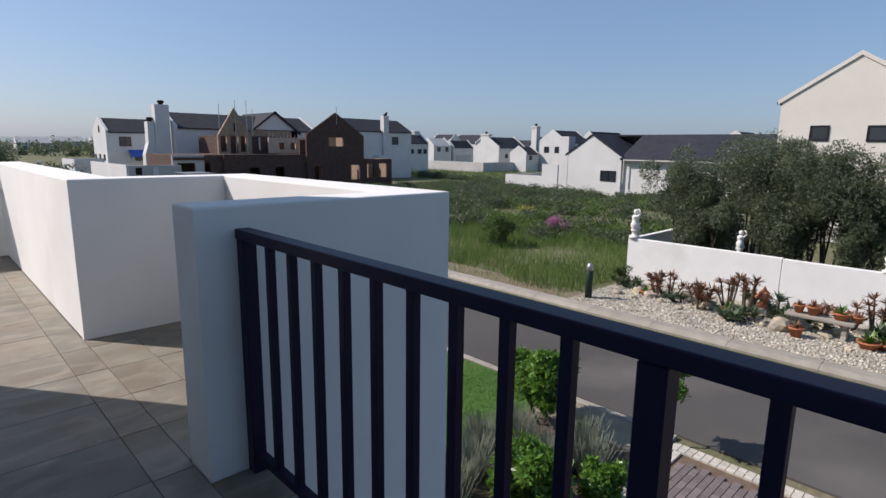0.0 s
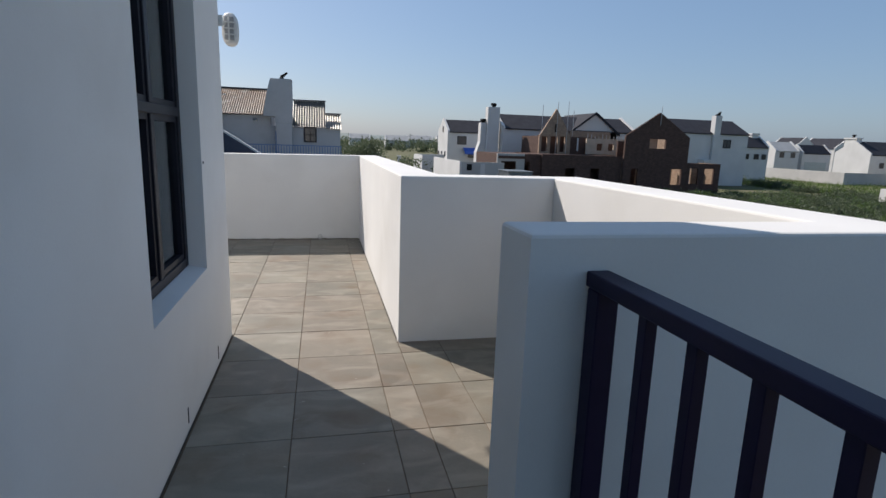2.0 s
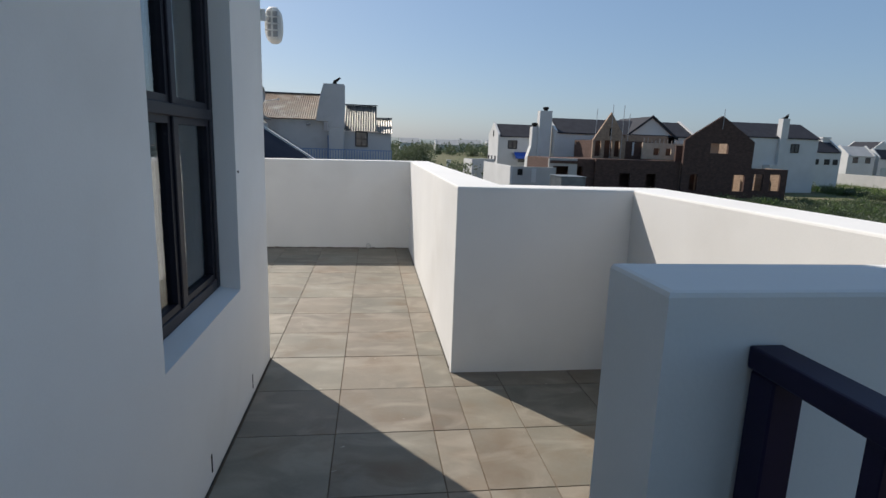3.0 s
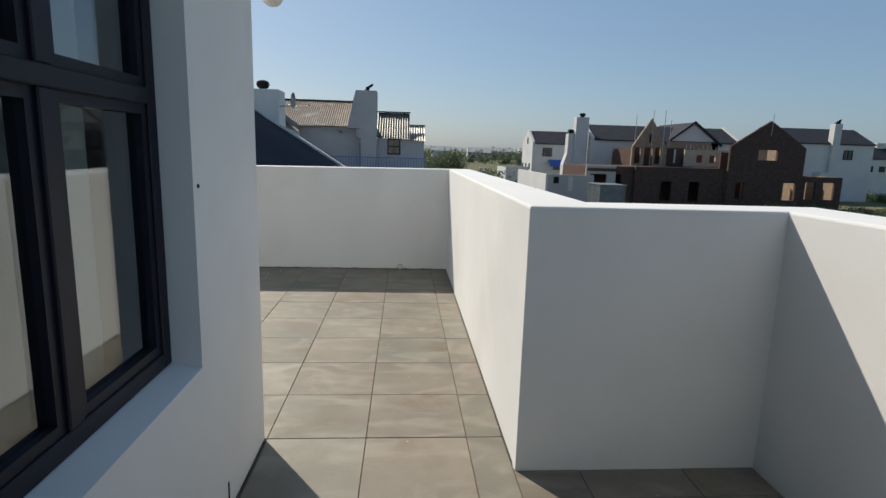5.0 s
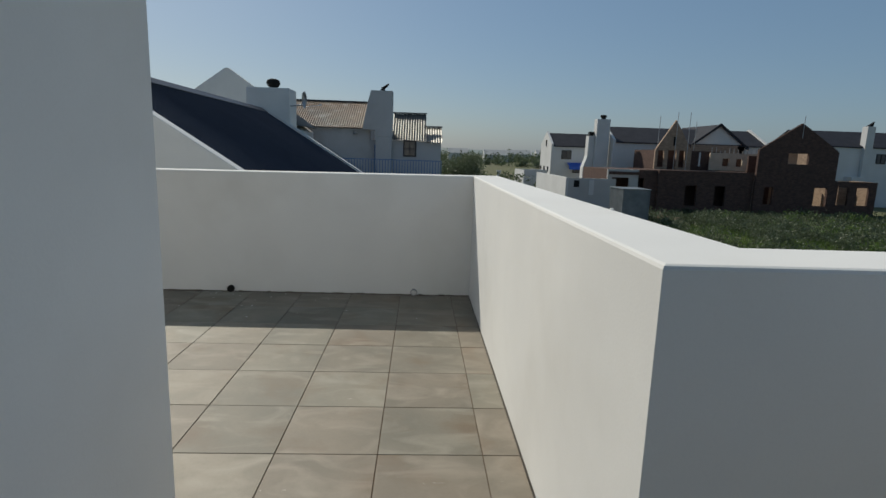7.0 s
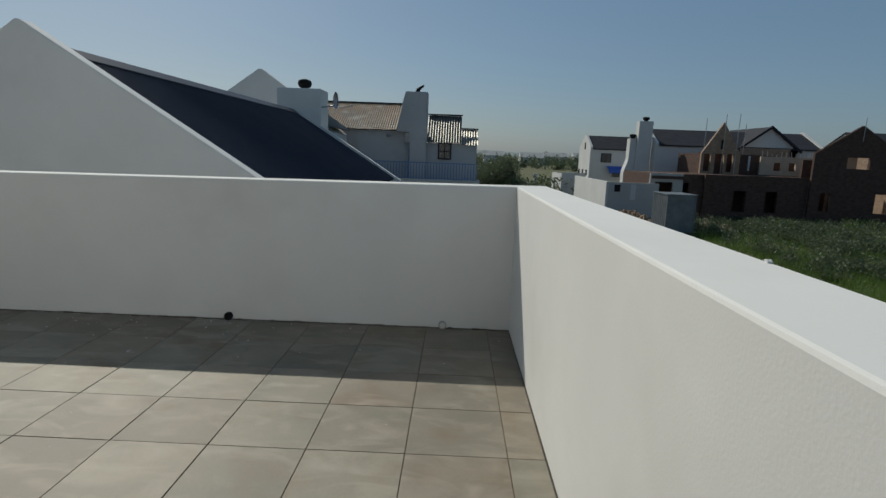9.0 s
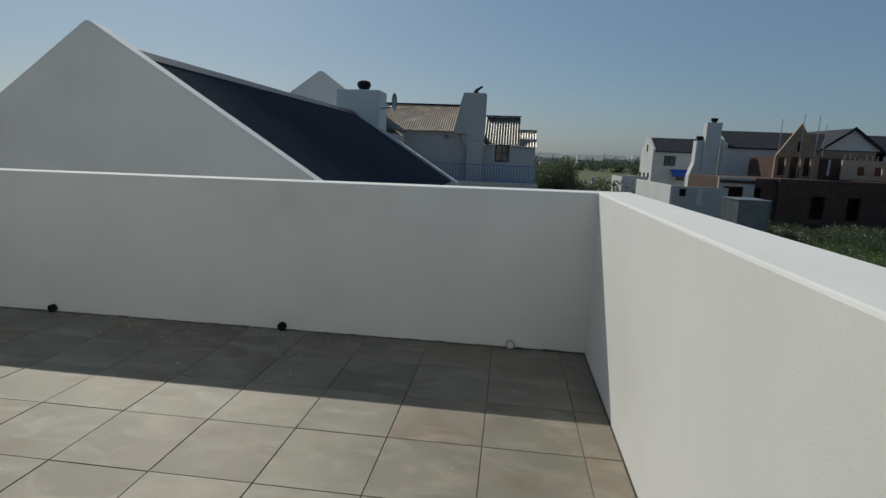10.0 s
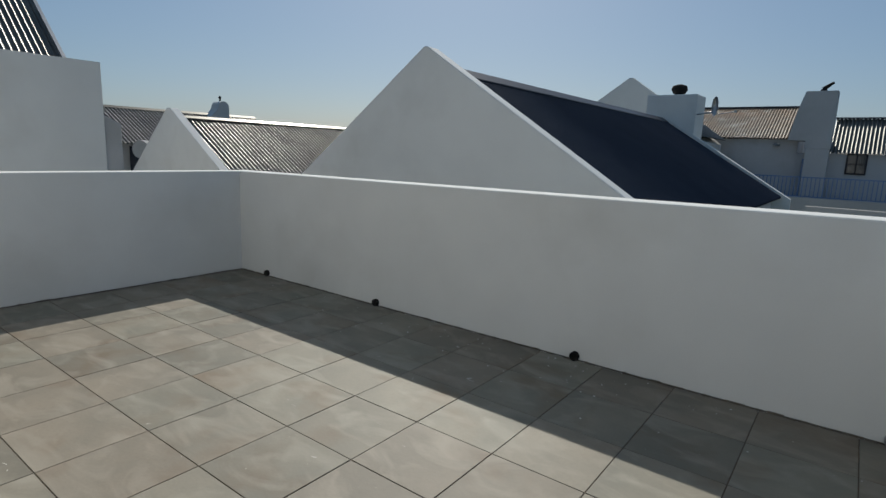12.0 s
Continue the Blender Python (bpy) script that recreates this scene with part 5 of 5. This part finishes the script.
for i, (x, y, cz, r) in enumerate(((21.0, 8.65, 3.15, 1.85), (21.3, 6.1, 3.65, 2.05), (21.0, 3.9, 3.5, 1.9), (21.3, 1.6, 3.3, 1.95), (20.3, 7.3, 2.0, 1.35), (20.3, 5.0, 2.1, 1.4), (20.3, 2.7, 2.1, 1.4))):
    tree((x, y, GZ), 7, cz, r * 0.96, 34000, 0.10, OLIVE, "bushy olive tree with several thin stems behind the garden wall", "olive_tree", 10 + i, 46, 0.95, 0.045, 0.32)

tree((8.25, 3.42, GZ), 1, 1.05, 0.36, 3000, 0.085, GLOSSY, "small clipped standard tree with glossy leaves beside the driveway", "standard_tree", 31, 16, 0.95, 0.02, 0.45)
tree((7.35, 5.15, GZ), 3, 0.85, 0.62, 9000, 0.10, GLOSSY, "round dark green glossy shrub at the lawn edge", "shrub", 32, 22, 1.0, 0.025, 0.45)
tree((5.25, 3.85, GZ), 3, 0.5, 0.6, 8000, 0.10, GLOSSY, "bright green glossy shrub in the flower bed", "shrub", 33, 22, 0.8, 0.02, 0.45)
tree((6.0, 3.25, GZ), 3, 0.35, 0.4, 3500, 0.08, GLOSSY, "low green shrub among the lavender", "shrub", 34, 14, 0.8, 0.02, 0.45)


def lavender(at, seed, r=0.42, h=0.48):
    g = np.random.default_rng(seed)
    o = holder("lavender", at, "grey-green lavender bush with upright pale stems", "lavender", "lavender bushes")
    n = 520
    ang, rad = g.uniform(0, 2 * np.pi, n), g.uniform(0, 1, n) ** 0.7 * r * 0.5
    base = np.c_[np.cos(ang) * rad, np.sin(ang) * rad, np.zeros(n)]
    tip = base * 2.0 + np.c_[g.normal(0, 0.04, (n, 2)), h * g.uniform(0.6, 1.25, n)]
    side = np.c_[-np.sin(ang), np.cos(ang), np.zeros(n)] * 0.007
    v = np.stack([base - side, base + side, tip + side * 0.6, tip - side * 0.6], 1).reshape(-1, 3)
    mesh_from_arrays("foliage", v, np.arange(4 * n).reshape(n, 4), LAVENDER, o)


for i, (x, y) in enumerate(((6.55, 3.75), (6.1, 4.2), (6.95, 4.1), (5.2, 4.85), (5.8, 5.15), (6.4, 5.0), (4.6, 4.6), (4.7, 5.3))):
    lavender((x, y, GZ), 50 + i)


def rosette(bm, rr, at, size, count, droop=0.3):
    """Pointed fleshy leaves round a centre."""
    for k in range(count):
        a, el = rr.uniform(0, 2 * math.pi), rr.uniform(0.2, 1.2)
        L = size * rr.uniform(0.7, 1.15)
        d = Vector((math.cos(a) * math.cos(el), math.sin(a) * math.cos(el), math.sin(el)))
        w = Vector((-math.sin(a), math.cos(a), 0)) * size * 0.075
        p0 = Vector(at)
        p1 = p0 + d * L * 0.55
        p2 = p0 + d * L + Vector((0, 0, -droop * L * math.cos(el) * 0.5))
        t = Vector((0, 0, -size * 0.06))
        v = [bm.verts.new(q) for q in (p0 - w * 0.8, p0 + w * 0.8, p1 + w, p2, p1 - w, p0 + t, p1 + t)]
        for f in ((0, 1, 2, 4), (4, 2, 3), (1, 5, 6, 2), (5, 0, 4, 6), (6, 3, 2), (4, 3, 6)):
            bm.faces.new([v[q] for q in f])


def aloe(at, seed, stems, height, size, material, label, name="aloe"):
    rr = random.Random(seed)
    o = holder(name, at, label, "succulent")
    for _ in range(int(stems * 1.25)):
        bx, by = rr.gauss(0, size * 0.8), rr.gauss(0, size * 0.8)
        h = height * rr.uniform(0.4, 1.1)
        lb, sb = bmesh.new(), bmesh.new()
        tube(sb, (bx * 0.4, by * 0.4, -0.03), (bx, by, h), 0.03, 0.022, 6)
        rosette(lb, rr, (bx, by, h - 0.02), size * 1.05, 20)
        rosette(lb, rr, (bx * 0.85, by * 0.85, h * 0.72), size * 0.8, 7, 0.8)
        part("stem", sb, BARK, o)
        part("rosette", lb, material, o)
    return o


RED_L, GREEN_L = "tall aloe clump with reddish brown pointed leaves in the gravel bed", "low green aloe clump with pointed leaves in the gravel bed"
for i, (x, y, st, h, s, m) in enumerate(((17.0, 7.6, 7, 0.8, 0.26, 0), (16.9, 7.15, 5, 0.75, 0.26, 0), (16.4, 6.05, 8, 0.55, 0.30, 0), (17.1, 5.45, 6, 0.95, 0.26, 0), (16.9, 4.95, 5, 1.0, 0.26, 0), (16.1, 5.05, 5, 0.2, 0.28, 1), (16.3, 4.45, 6, 0.22, 0.36, 1), (16.9, 4.1, 3, 0.5, 0.36, 1),
                                        (17.4, 2.5, 5, 0.6, 0.26, 0), (17.6, 2.0, 6, 0.8, 0.26, 0), (16.6, 1.5, 5, 0.4, 0.32, 1), (17.9, 0.9, 6, 0.7, 0.3, 0), (17.2, 8.6, 5, 0.2, 0.3, 1), (17.0, -0.2, 6, 0.5, 0.32, 1), (16.9, 3.55, 4, 0.2, 0.34, 1), (17.6, 3.0, 5, 0.35, 0.3, 0), (17.5, 1.2, 6, 0.3, 0.34, 1), (16.3, 0.5, 5, 0.22, 0.32, 1), (16.7, 6.6, 4, 0.18, 0.26, 1), (17.4, 4.9, 4, 0.25, 0.32, 1))):
    aloe((x, y, GZ), 70 + i, st, h, s, (ALOE, ALOE_G)[m], (RED_L, GREEN_L)[m])
tree((17.3, 8.95, GZ), 3, 0.35, 0.45, 1500, 0.09, SHRUB2, "low feathery green shrub beside the garden wall", "shrub", 91, 14, 0.8, 0.02)


def rock(at, size, seed):
    rr = random.Random(seed)
    bm = bmesh.new()
    bmesh.ops.create_icosphere(bm, subdivisions=2, radius=1)
    off = Vector((rr.uniform(0, 50), rr.uniform(0, 50), rr.uniform(0, 50)))
    for v in bm.verts:
        k = 1 + 0.45 * noise.noise(v.co * 1.3 + off)
        v.co = Vector((v.co.x * k * size, v.co.y * k * size * 0.8, v.co.z * k * size * 0.62))
    o = part("rock", bm, STONE)
    o.matrix_world = pose(at[0], at[1], at[2] + size * 0.3, 0, 0, rr.uniform(0, 180))
    return tagged(o, "rough weathered rockery stone in the gravel bed", "rock", "rockery stones")


rr = random.Random(9)
for i, (x, y, s) in enumerate(((16.7, 8.1, 0.2), (16.5, 7.6, 0.22), (16.2, 7.1, 0.13), (16.9, 7.3, 0.18), (16.6, 5.9, 0.2), (16.4, 6.0, 0.14), (16.0, 3.75, 0.3), (16.6, 3.4, 0.2), (17.0, 3.0, 0.22), (16.3, 1.9, 0.25), (16.7, 1.2, 0.2), (16.2, 5.0, 0.1), (16.0, 4.2, 0.11), (16.2, 2.8, 0.12), (17.4, 6.8, 0.22), (16.9, 0.4, 0.2), (16.1, 8.5, 0.16), (16.5, 3.9, 0.24), (16.7, 2.6, 0.2), (16.35, 2.9, 0.14), (16.8, 4.8, 0.16), (17.2, 7.9, 0.2), (16.0, 7.9, 0.12), (15.9, 6.4, 0.12), (16.0, 1.2, 0.22), (15.7, 0.6, 0.16), (17.0, 5.9, 0.18), (15.6, 4.7, 0.09), (15.5, 2.2, 0.10))):
    rock((x, y, GZ), s, 200 + i)


def pot(at, r, h, seed, plant, label):
    o = holder("plant_pot", at, label, "plant pot", "terracotta pots")
    part("pot", lathe(bmesh.new(), [(r * 0.65, 0), (r * 0.95, h * 0.8), (r * 1.08, h * 0.8), (r * 1.08, h), (r * 0.9, h), (r * 0.85, h * 0.85)], 16), TERRACOTTA, o, "", True)
    bm = bmesh.new()
    rosette(bm, random.Random(seed), (0, 0, h * 0.85), r * 1.5, 22)
    part("plant", bm, plant, o)


BZ = GZ + 0.5
for i, (x, y, z, r, h, m) in enumerate(((16.25, 3.46, BZ, 0.13, 0.22, 0), (16.25, 3.14, BZ, 0.16, 0.24, 0), (16.3, 2.56, BZ, 0.2, 0.18, 1), (15.7, 3.35, GZ, 0.17, 0.25, 0), (16.6, 7.75, GZ, 0.2, 0.15, 1), (16.5, 5.25, GZ, 0.22, 0.15, 1), (16.2, 1.6, GZ, 0.22, 0.16, 1), (16.9, 0.9, GZ, 0.2, 0.3, 0), (16.0, 1.9, GZ, 0.24, 0.18, 1), (16.3, 2.2, BZ, 0.11, 0.16, 0))):
    pot((x, y, z), r, h, 300 + i, (ALOE, GLOSSY)[m], "terracotta pot with a spiky reddish succulent" if m == 0 else "shallow terracotta bowl with a bright green succulent")

bench = holder("stone_bench", (16.25, 2.98, GZ), "weathered cast stone bench with carved feet holding pots", "bench")
part("seat", bevelled(boxes((-0.22, 0.22, -0.75, 0.75, 0.42, 0.5)), 0.015), CONCRETE, bench)
for y in (-0.55, 0.55):
    part("foot", bevelled(slab(bmesh.new(), [(-0.2, 0), (0.2, 0), (0.16, 0.06), (0.1, 0.12), (0.1, 0.3), (0.18, 0.42), (-0.18, 0.42), (-0.1, 0.3), (-0.1, 0.12), (-0.16, 0.06)], "y", y - 0.06, y + 0.06), 0.01, 1), CONCRETE, bench)
o = part("garden_lantern", lathe(bmesh.new(), [(0.15, 0), (0.15, 0.05), (0.09, 0.1), (0.13, 0.28), (0.24, 0.3), (0.1, 0.42), (0.16, 0.43), (0.06, 0.52), (0.04, 0.56), (0.01, 0.62)], 10), TERRACOTTA)
o.location = (17.0, 4.5, GZ + 0.25)
tagged(o, "small orange terracotta pagoda lantern among the aloes", "garden lantern")
p = part("pedestal", bevelled(boxes((-0.16, 0.16, -0.16, 0.16, 0, 0.25)), 0.02, 1), CONCRETE)
p.location = (17.0, 4.5, GZ)
tagged(p, "low concrete block under the terracotta lantern", "pedestal")

seal = structure("sealant_line", boxes((-5.968, 0.808, 9.283, 9.288, 0.0005, 0.007), (-5.968, -5.963, 5.3, 9.282, 0.0005, 0.007), (0.803, 0.808, 5.0, 9.282, 0.0005, 0.006), (WX + 0.002, WX + 0.007, -2.9, 5.23, 0.0005, 0.006)),
                 surface("grimy_sealant", (0.05, 0.045, 0.04), (0.10, 0.09, 0.08), 0.95, 14, 90, 0.1), "grimy dark sealant line where the tiles meet the walls", "sealant")
bm, rs = bmesh.new(), random.Random(9)
for fixed, a0, a1 in (("y", -5.95, 0.8), ("x", 5.3, 9.28)):
    a = a0
    while a < a1:
        w, hh, dd = rs.uniform(0.02, 0.09), rs.uniform(0.004, 0.015), rs.uniform(0.004, 0.012)
        if rs.random() < 0.8:
            if fixed == "y":
                box(bm, a, min(a + w, a1), 9.2822 - dd, 9.2822, 0.0004, hh)
            else:
                box(bm, -5.9625, -5.9625 + dd, a, min(a + w, a1), 0.0004, hh)
        a += w * rs.uniform(0.8, 1.3)
tagged(part("wall_foot_grit", bm, surface("grey_brown_grit", (0.09, 0.075, 0.06), (0.17, 0.15, 0.125), 1.0, 20, 120, 0.5)), "uneven grit and mortar crumbs along the wall foot", "grit", "", "stuff")
bm = bmesh.new()
for _ in range(70):
    x, y = rs.uniform(-5.6, 0.7), 9.22 - abs(rs.gauss(0, 0.25))
    q = rs.uniform(0.002, 0.006)
    box(bm, x, x + q * rs.uniform(1, 2.5), y, y + q, 0.0002, q * 0.6)
tagged(part("floor_crumbs", bm, PLASTIC_W), "tiny pale plaster crumbs scattered on the tiles", "crumbs", "", "stuff")
o = part("dry_leaf", slab(bmesh.new(), [(-0.010, 0.0), (0.0, 0.001), (0.012, 0.005), (0.004, 0.008), (-0.006, 0.004)], "x", -0.007, 0.007), PLASTIC_W)
o.location = (1.12, 6.15, 1.247)
tagged(o, "small pale dry leaf curled on the parapet top", "leaf")

# pebbles
g = np.random.default_rng(5)
n = 7000
P = np.c_[14.25 + 3.6 * g.uniform(0, 1, n) ** 1.2, g.uniform(-2, 9.2, n), np.full(n, GZ + 0.005)]
S = g.uniform(0.018, 0.05, (n, 1))
octa = np.array([(1, 0, 0), (0, 1, 0), (-1, 0, 0), (0, -1, 0), (0, 0, 0.7), (0, 0, -0.7)])
A = g.uniform(0, 6.28, n)
V = np.empty((n, 6, 3))
for k in range(6):
    x, y, z = octa[k]
    V[:, k, 0] = P[:, 0] + S[:, 0] * (x * np.cos(A) - y * np.sin(A)) * g.uniform(0.7, 1.3, n)
    V[:, k, 1] = P[:, 1] + S[:, 0] * (x * np.sin(A) + y * np.cos(A)) * g.uniform(0.7, 1.3, n)
    V[:, k, 2] = P[:, 2] + S[:, 0] * z
F = np.array([(0, 1, 4), (1, 2, 4), (2, 3, 4), (3, 0, 4), (1, 0, 5), (2, 1, 5), (3, 2, 5), (0, 3, 5)])
tagged(mesh_from_arrays("pebbles", V.reshape(-1, 3), (F[None] + 6 * np.arange(n)[:, None, None]).reshape(-1, 3), PEBBLE), "loose pale pebbles strewn over the gravel bed", "pebbles", "", "stuff")


# ---------------------------------------------------------------- the open ground: grass and scrub
def scatter(g, n, x0, x1, y0, y1, keep=None):
    p = np.c_[g.uniform(x0, x1, n), g.uniform(y0, y1, n)]
    return p if keep is None else p[keep(p)]


def bumps(p):
    return np.sin(p[:, 0] * 0.9 + 1.3 * np.sin(p[:, 1] * 0.35)) + np.sin(p[:, 1] * 1.1 + 2) + np.sin((p[:, 0] + p[:, 1]) * 0.33)


g = np.random.default_rng(11)
near = scatter(g, 90000, 14.3, 30, 9.6, 40, lambda p: (bumps(p) + 1.2 > g.uniform(-2, 2, len(p))) & (p[:, 0] > 15.2 + 0.5 * np.sin(p[:, 1])))
blades("wild_grass", near, GZ - 0.06, 0.38, 0.022, GRASSM, 21, label="tall wild green grass on the open ground")
far = scatter(g, 38000, 20, 95, 22, 84, lambda p: (bumps(p) + 0.6 > g.uniform(-2, 2, len(p))) & ~((p[:, 0] > 49.5) & (p[:, 1] < 41.5)))
far = far[~((far[:, 1] > 27) & (far[:, 0] < 48) & (far[:, 1] < 50) & (g.uniform(0, 1, len(far)) > 0.3))]
far = far[~((far[:, 1] > 49) & (far[:, 0] < 56) & (far[:, 1] < 76))]
blades("meadow_grass", far, GZ - 0.06, 0.5, 0.07, GRASSM, 22, label="green meadow grass across the open ground")
soft = scatter(g, 12000, 14.1, 15.6, 9.3, 40)
blades("verge_grass", soft, GZ - 0.06, 0.12, 0.02, GRASSM, 23, label="sparse short grass on the sandy verge")
lawn = scatter(g, 40000, 2.3, 8.36, 5.4, 13.9)
blades("lawn_grass", lawn, GZ - 0.01, 0.05, 0.012, GRASSM, 24, label="short mown lawn grass")


def scrub(name, spots, leaf, n, material, seed, label, rr0=0.55, rr1=1.25, flat=0.6):
    g = np.random.default_rng(seed)
    out = []
    for x, y in spots:
        r = g.uniform(rr0, rr1)
        p, _ = clumped(g, n, r, 14, flat, (0.25, 0.5))
        p[:, 2] = np.abs(p[:, 2] + 0.25 * r)
        out.append(p + np.array([x, y, GZ - 0.05]))
    o = leaf_cloud(name, np.concatenate(out), leaf, material, None, 0.4, 0.6, seed)
    return tagged(o, label, "scrub", "", "stuff")


g = np.random.default_rng(12)
band = scatter(g, 1500, 23, 60, 12, 74, lambda p: ~((p[:, 0] > 48.5) & (p[:, 1] < 42.5)) & ~((p[:, 1] > 47.5) & (p[:, 0] < 56)) & (bumps(p) > -0.9))
scrub("scrub", band[np.arange(len(band)) % 3 > 0], 0.17, 400, SHRUB, 41, "grey-green low scrub bushes across the open ground")
scrub("scrub", band[::3], 0.17, 300, SHRUB2, 42, "green low scrub bushes across the open ground")
base = scatter(g, 420, 15, 49, 38, 49.3, lambda p: ~((p[:, 0] < 20.5)))
scrub("scrub", base, 0.16, 260, SHRUB, 43, "low scrub at the foot of the brick shell", 0.35, 0.8)
field = scatter(g, 420, 16, 47, 27, 46, lambda p: bumps(p) > -1.2)
scrub("scrub", field, 0.16, 360, SHRUB, 51, "low grey-green scrub before the brick shell", 0.5, 1.2)
wall_side = np.c_[g.uniform(48.0, 49.5, 60), g.uniform(9, 42, 60)]
scrub("scrub", wall_side, 0.18, 350, SHRUB, 44, "grey scrub along the low house wall", 0.5, 0.9)
left = scatter(g, 260, -30, 14, 60, 170, lambda p: (p[:, 0] < 10 + 0.02 * p[:, 1]))
scrub("scrub", left, 0.5, 420, SHRUB, 45, "dark scrub and bushes in the distance", 1.6, 4.0)
hill = scatter(g, 300, -120, 160, 190, 420)
scrub("scrub", hill, 1.2, 160, SHRUB, 46, "far dark tree line near the horizon", 3.0, 6.5, 0.7)
tree((3.6, 46, GZ), 3, 2.6, 2.6, 14000, 0.2, SHRUB, "broad loose green tree beside the blue fence", "tree", 47, 30, 0.65, 0.1)
tree((20.0, 17.0, GZ), 3, 0.75, 1.05, 7000, 0.12, SHRUB2, "dark round bush in the wild grass", "bush", 48, 20, 0.85, 0.04)
tree((25.6, 17.4, GZ), 3, 0.42, 0.85, 9000, 0.07, PINK, "bush covered in pink flowers", "flowering_bush", 49, 18, 0.5, 0.03)
tree((31.5, 24.0, GZ), 3, 0.35, 0.9, 700, 0.07, YELLOW, "loose bush with small yellow flowers", "flowering_bush", 50, 16, 0.45, 0.03)

for i, (x, y, w, h) in enumerate(((-20, 330, 14, 4), (15, 300, 11, 4.2), (32, 280, 12, 3.8), (52, 340, 16, 4.5), (-45, 360, 14, 4), (75, 360, 15, 5))):
    house("far-off pale house among the trees", "x", y, y + 8, x, x + w, GZ + h - 1.5 + 1.5, GZ + h + 1.8 + 0.6, roof=GREY_PLASTER, windows=[("-y", x + 2, GZ + 1.0, 1.5, 1.5, y)])

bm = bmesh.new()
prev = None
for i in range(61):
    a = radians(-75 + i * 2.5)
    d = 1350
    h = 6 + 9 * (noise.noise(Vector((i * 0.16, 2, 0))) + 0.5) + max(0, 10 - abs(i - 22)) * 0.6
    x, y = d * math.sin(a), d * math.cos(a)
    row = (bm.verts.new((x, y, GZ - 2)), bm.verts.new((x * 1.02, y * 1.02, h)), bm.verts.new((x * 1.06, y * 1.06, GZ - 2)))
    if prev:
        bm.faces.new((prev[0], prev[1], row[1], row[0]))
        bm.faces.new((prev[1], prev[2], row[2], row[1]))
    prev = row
# distance haze is painted into the pale blue-grey base colour
structure("backdrop_hills", bm, surface("haze_tinted_hills", (0.22, 0.27, 0.27), (0.28, 0.31, 0.29), 1.0, 0.01, 0.1, 0), "low hazy hills on the horizon", "hills", True)


# ---------------------------------------------------------------- terrace tiles
def tile(w, d):
    b = boxes((0.0023, w - 0.0023, 0.0023, d - 0.0023, -0.02, 0.0))
    bmesh.ops.bevel(b, geom=[e for e in b.edges if all(v.co.z > -0.001 for v in e.verts)], offset=0.0015, segments=1, affect="EDGES")
    return b


def clip(a0, a1, b0, b1):
    return max(a0, b0), min(a1, b1)


# joints between the tile columns and rows, laid by hand and not quite even
COLUMNS = [0.095 - 0.501 * i for i in range(13, -1, -1)] + [0.615, 1.115, 1.615, 2.115]
ROWS = [5.24 + 0.527 * j for j in range(-16, 0)] + [5.237 + 0.506 * j for j in range(0, 10)]
tiles = []
rr = random.Random(3)
for zone in ((-5.965, 0.805, 5.237, 9.285), (-0.415, 0.805, -2.9, 5.237), (0.805, 1.975, 2.67, 4.95), (0.805, 1.06, -2.9, 2.41)):
    for xa, xb in zip(COLUMNS, COLUMNS[1:]):
        for ya, yb in zip(ROWS, ROWS[1:]):
            x0, x1 = clip(xa, xb, zone[0], zone[1])
            y0, y1 = clip(ya, yb, zone[2], zone[3])
            if x1 - x0 > 0.012 and y1 - y0 > 0.012:
                tiles.append(((round(x1 - x0, 4), round(y1 - y0, 4)), (x0, y0, rr.uniform(-0.0008, 0.0008))))
run_of_stones("tile", FLOOR, tiles, TILE, tile)
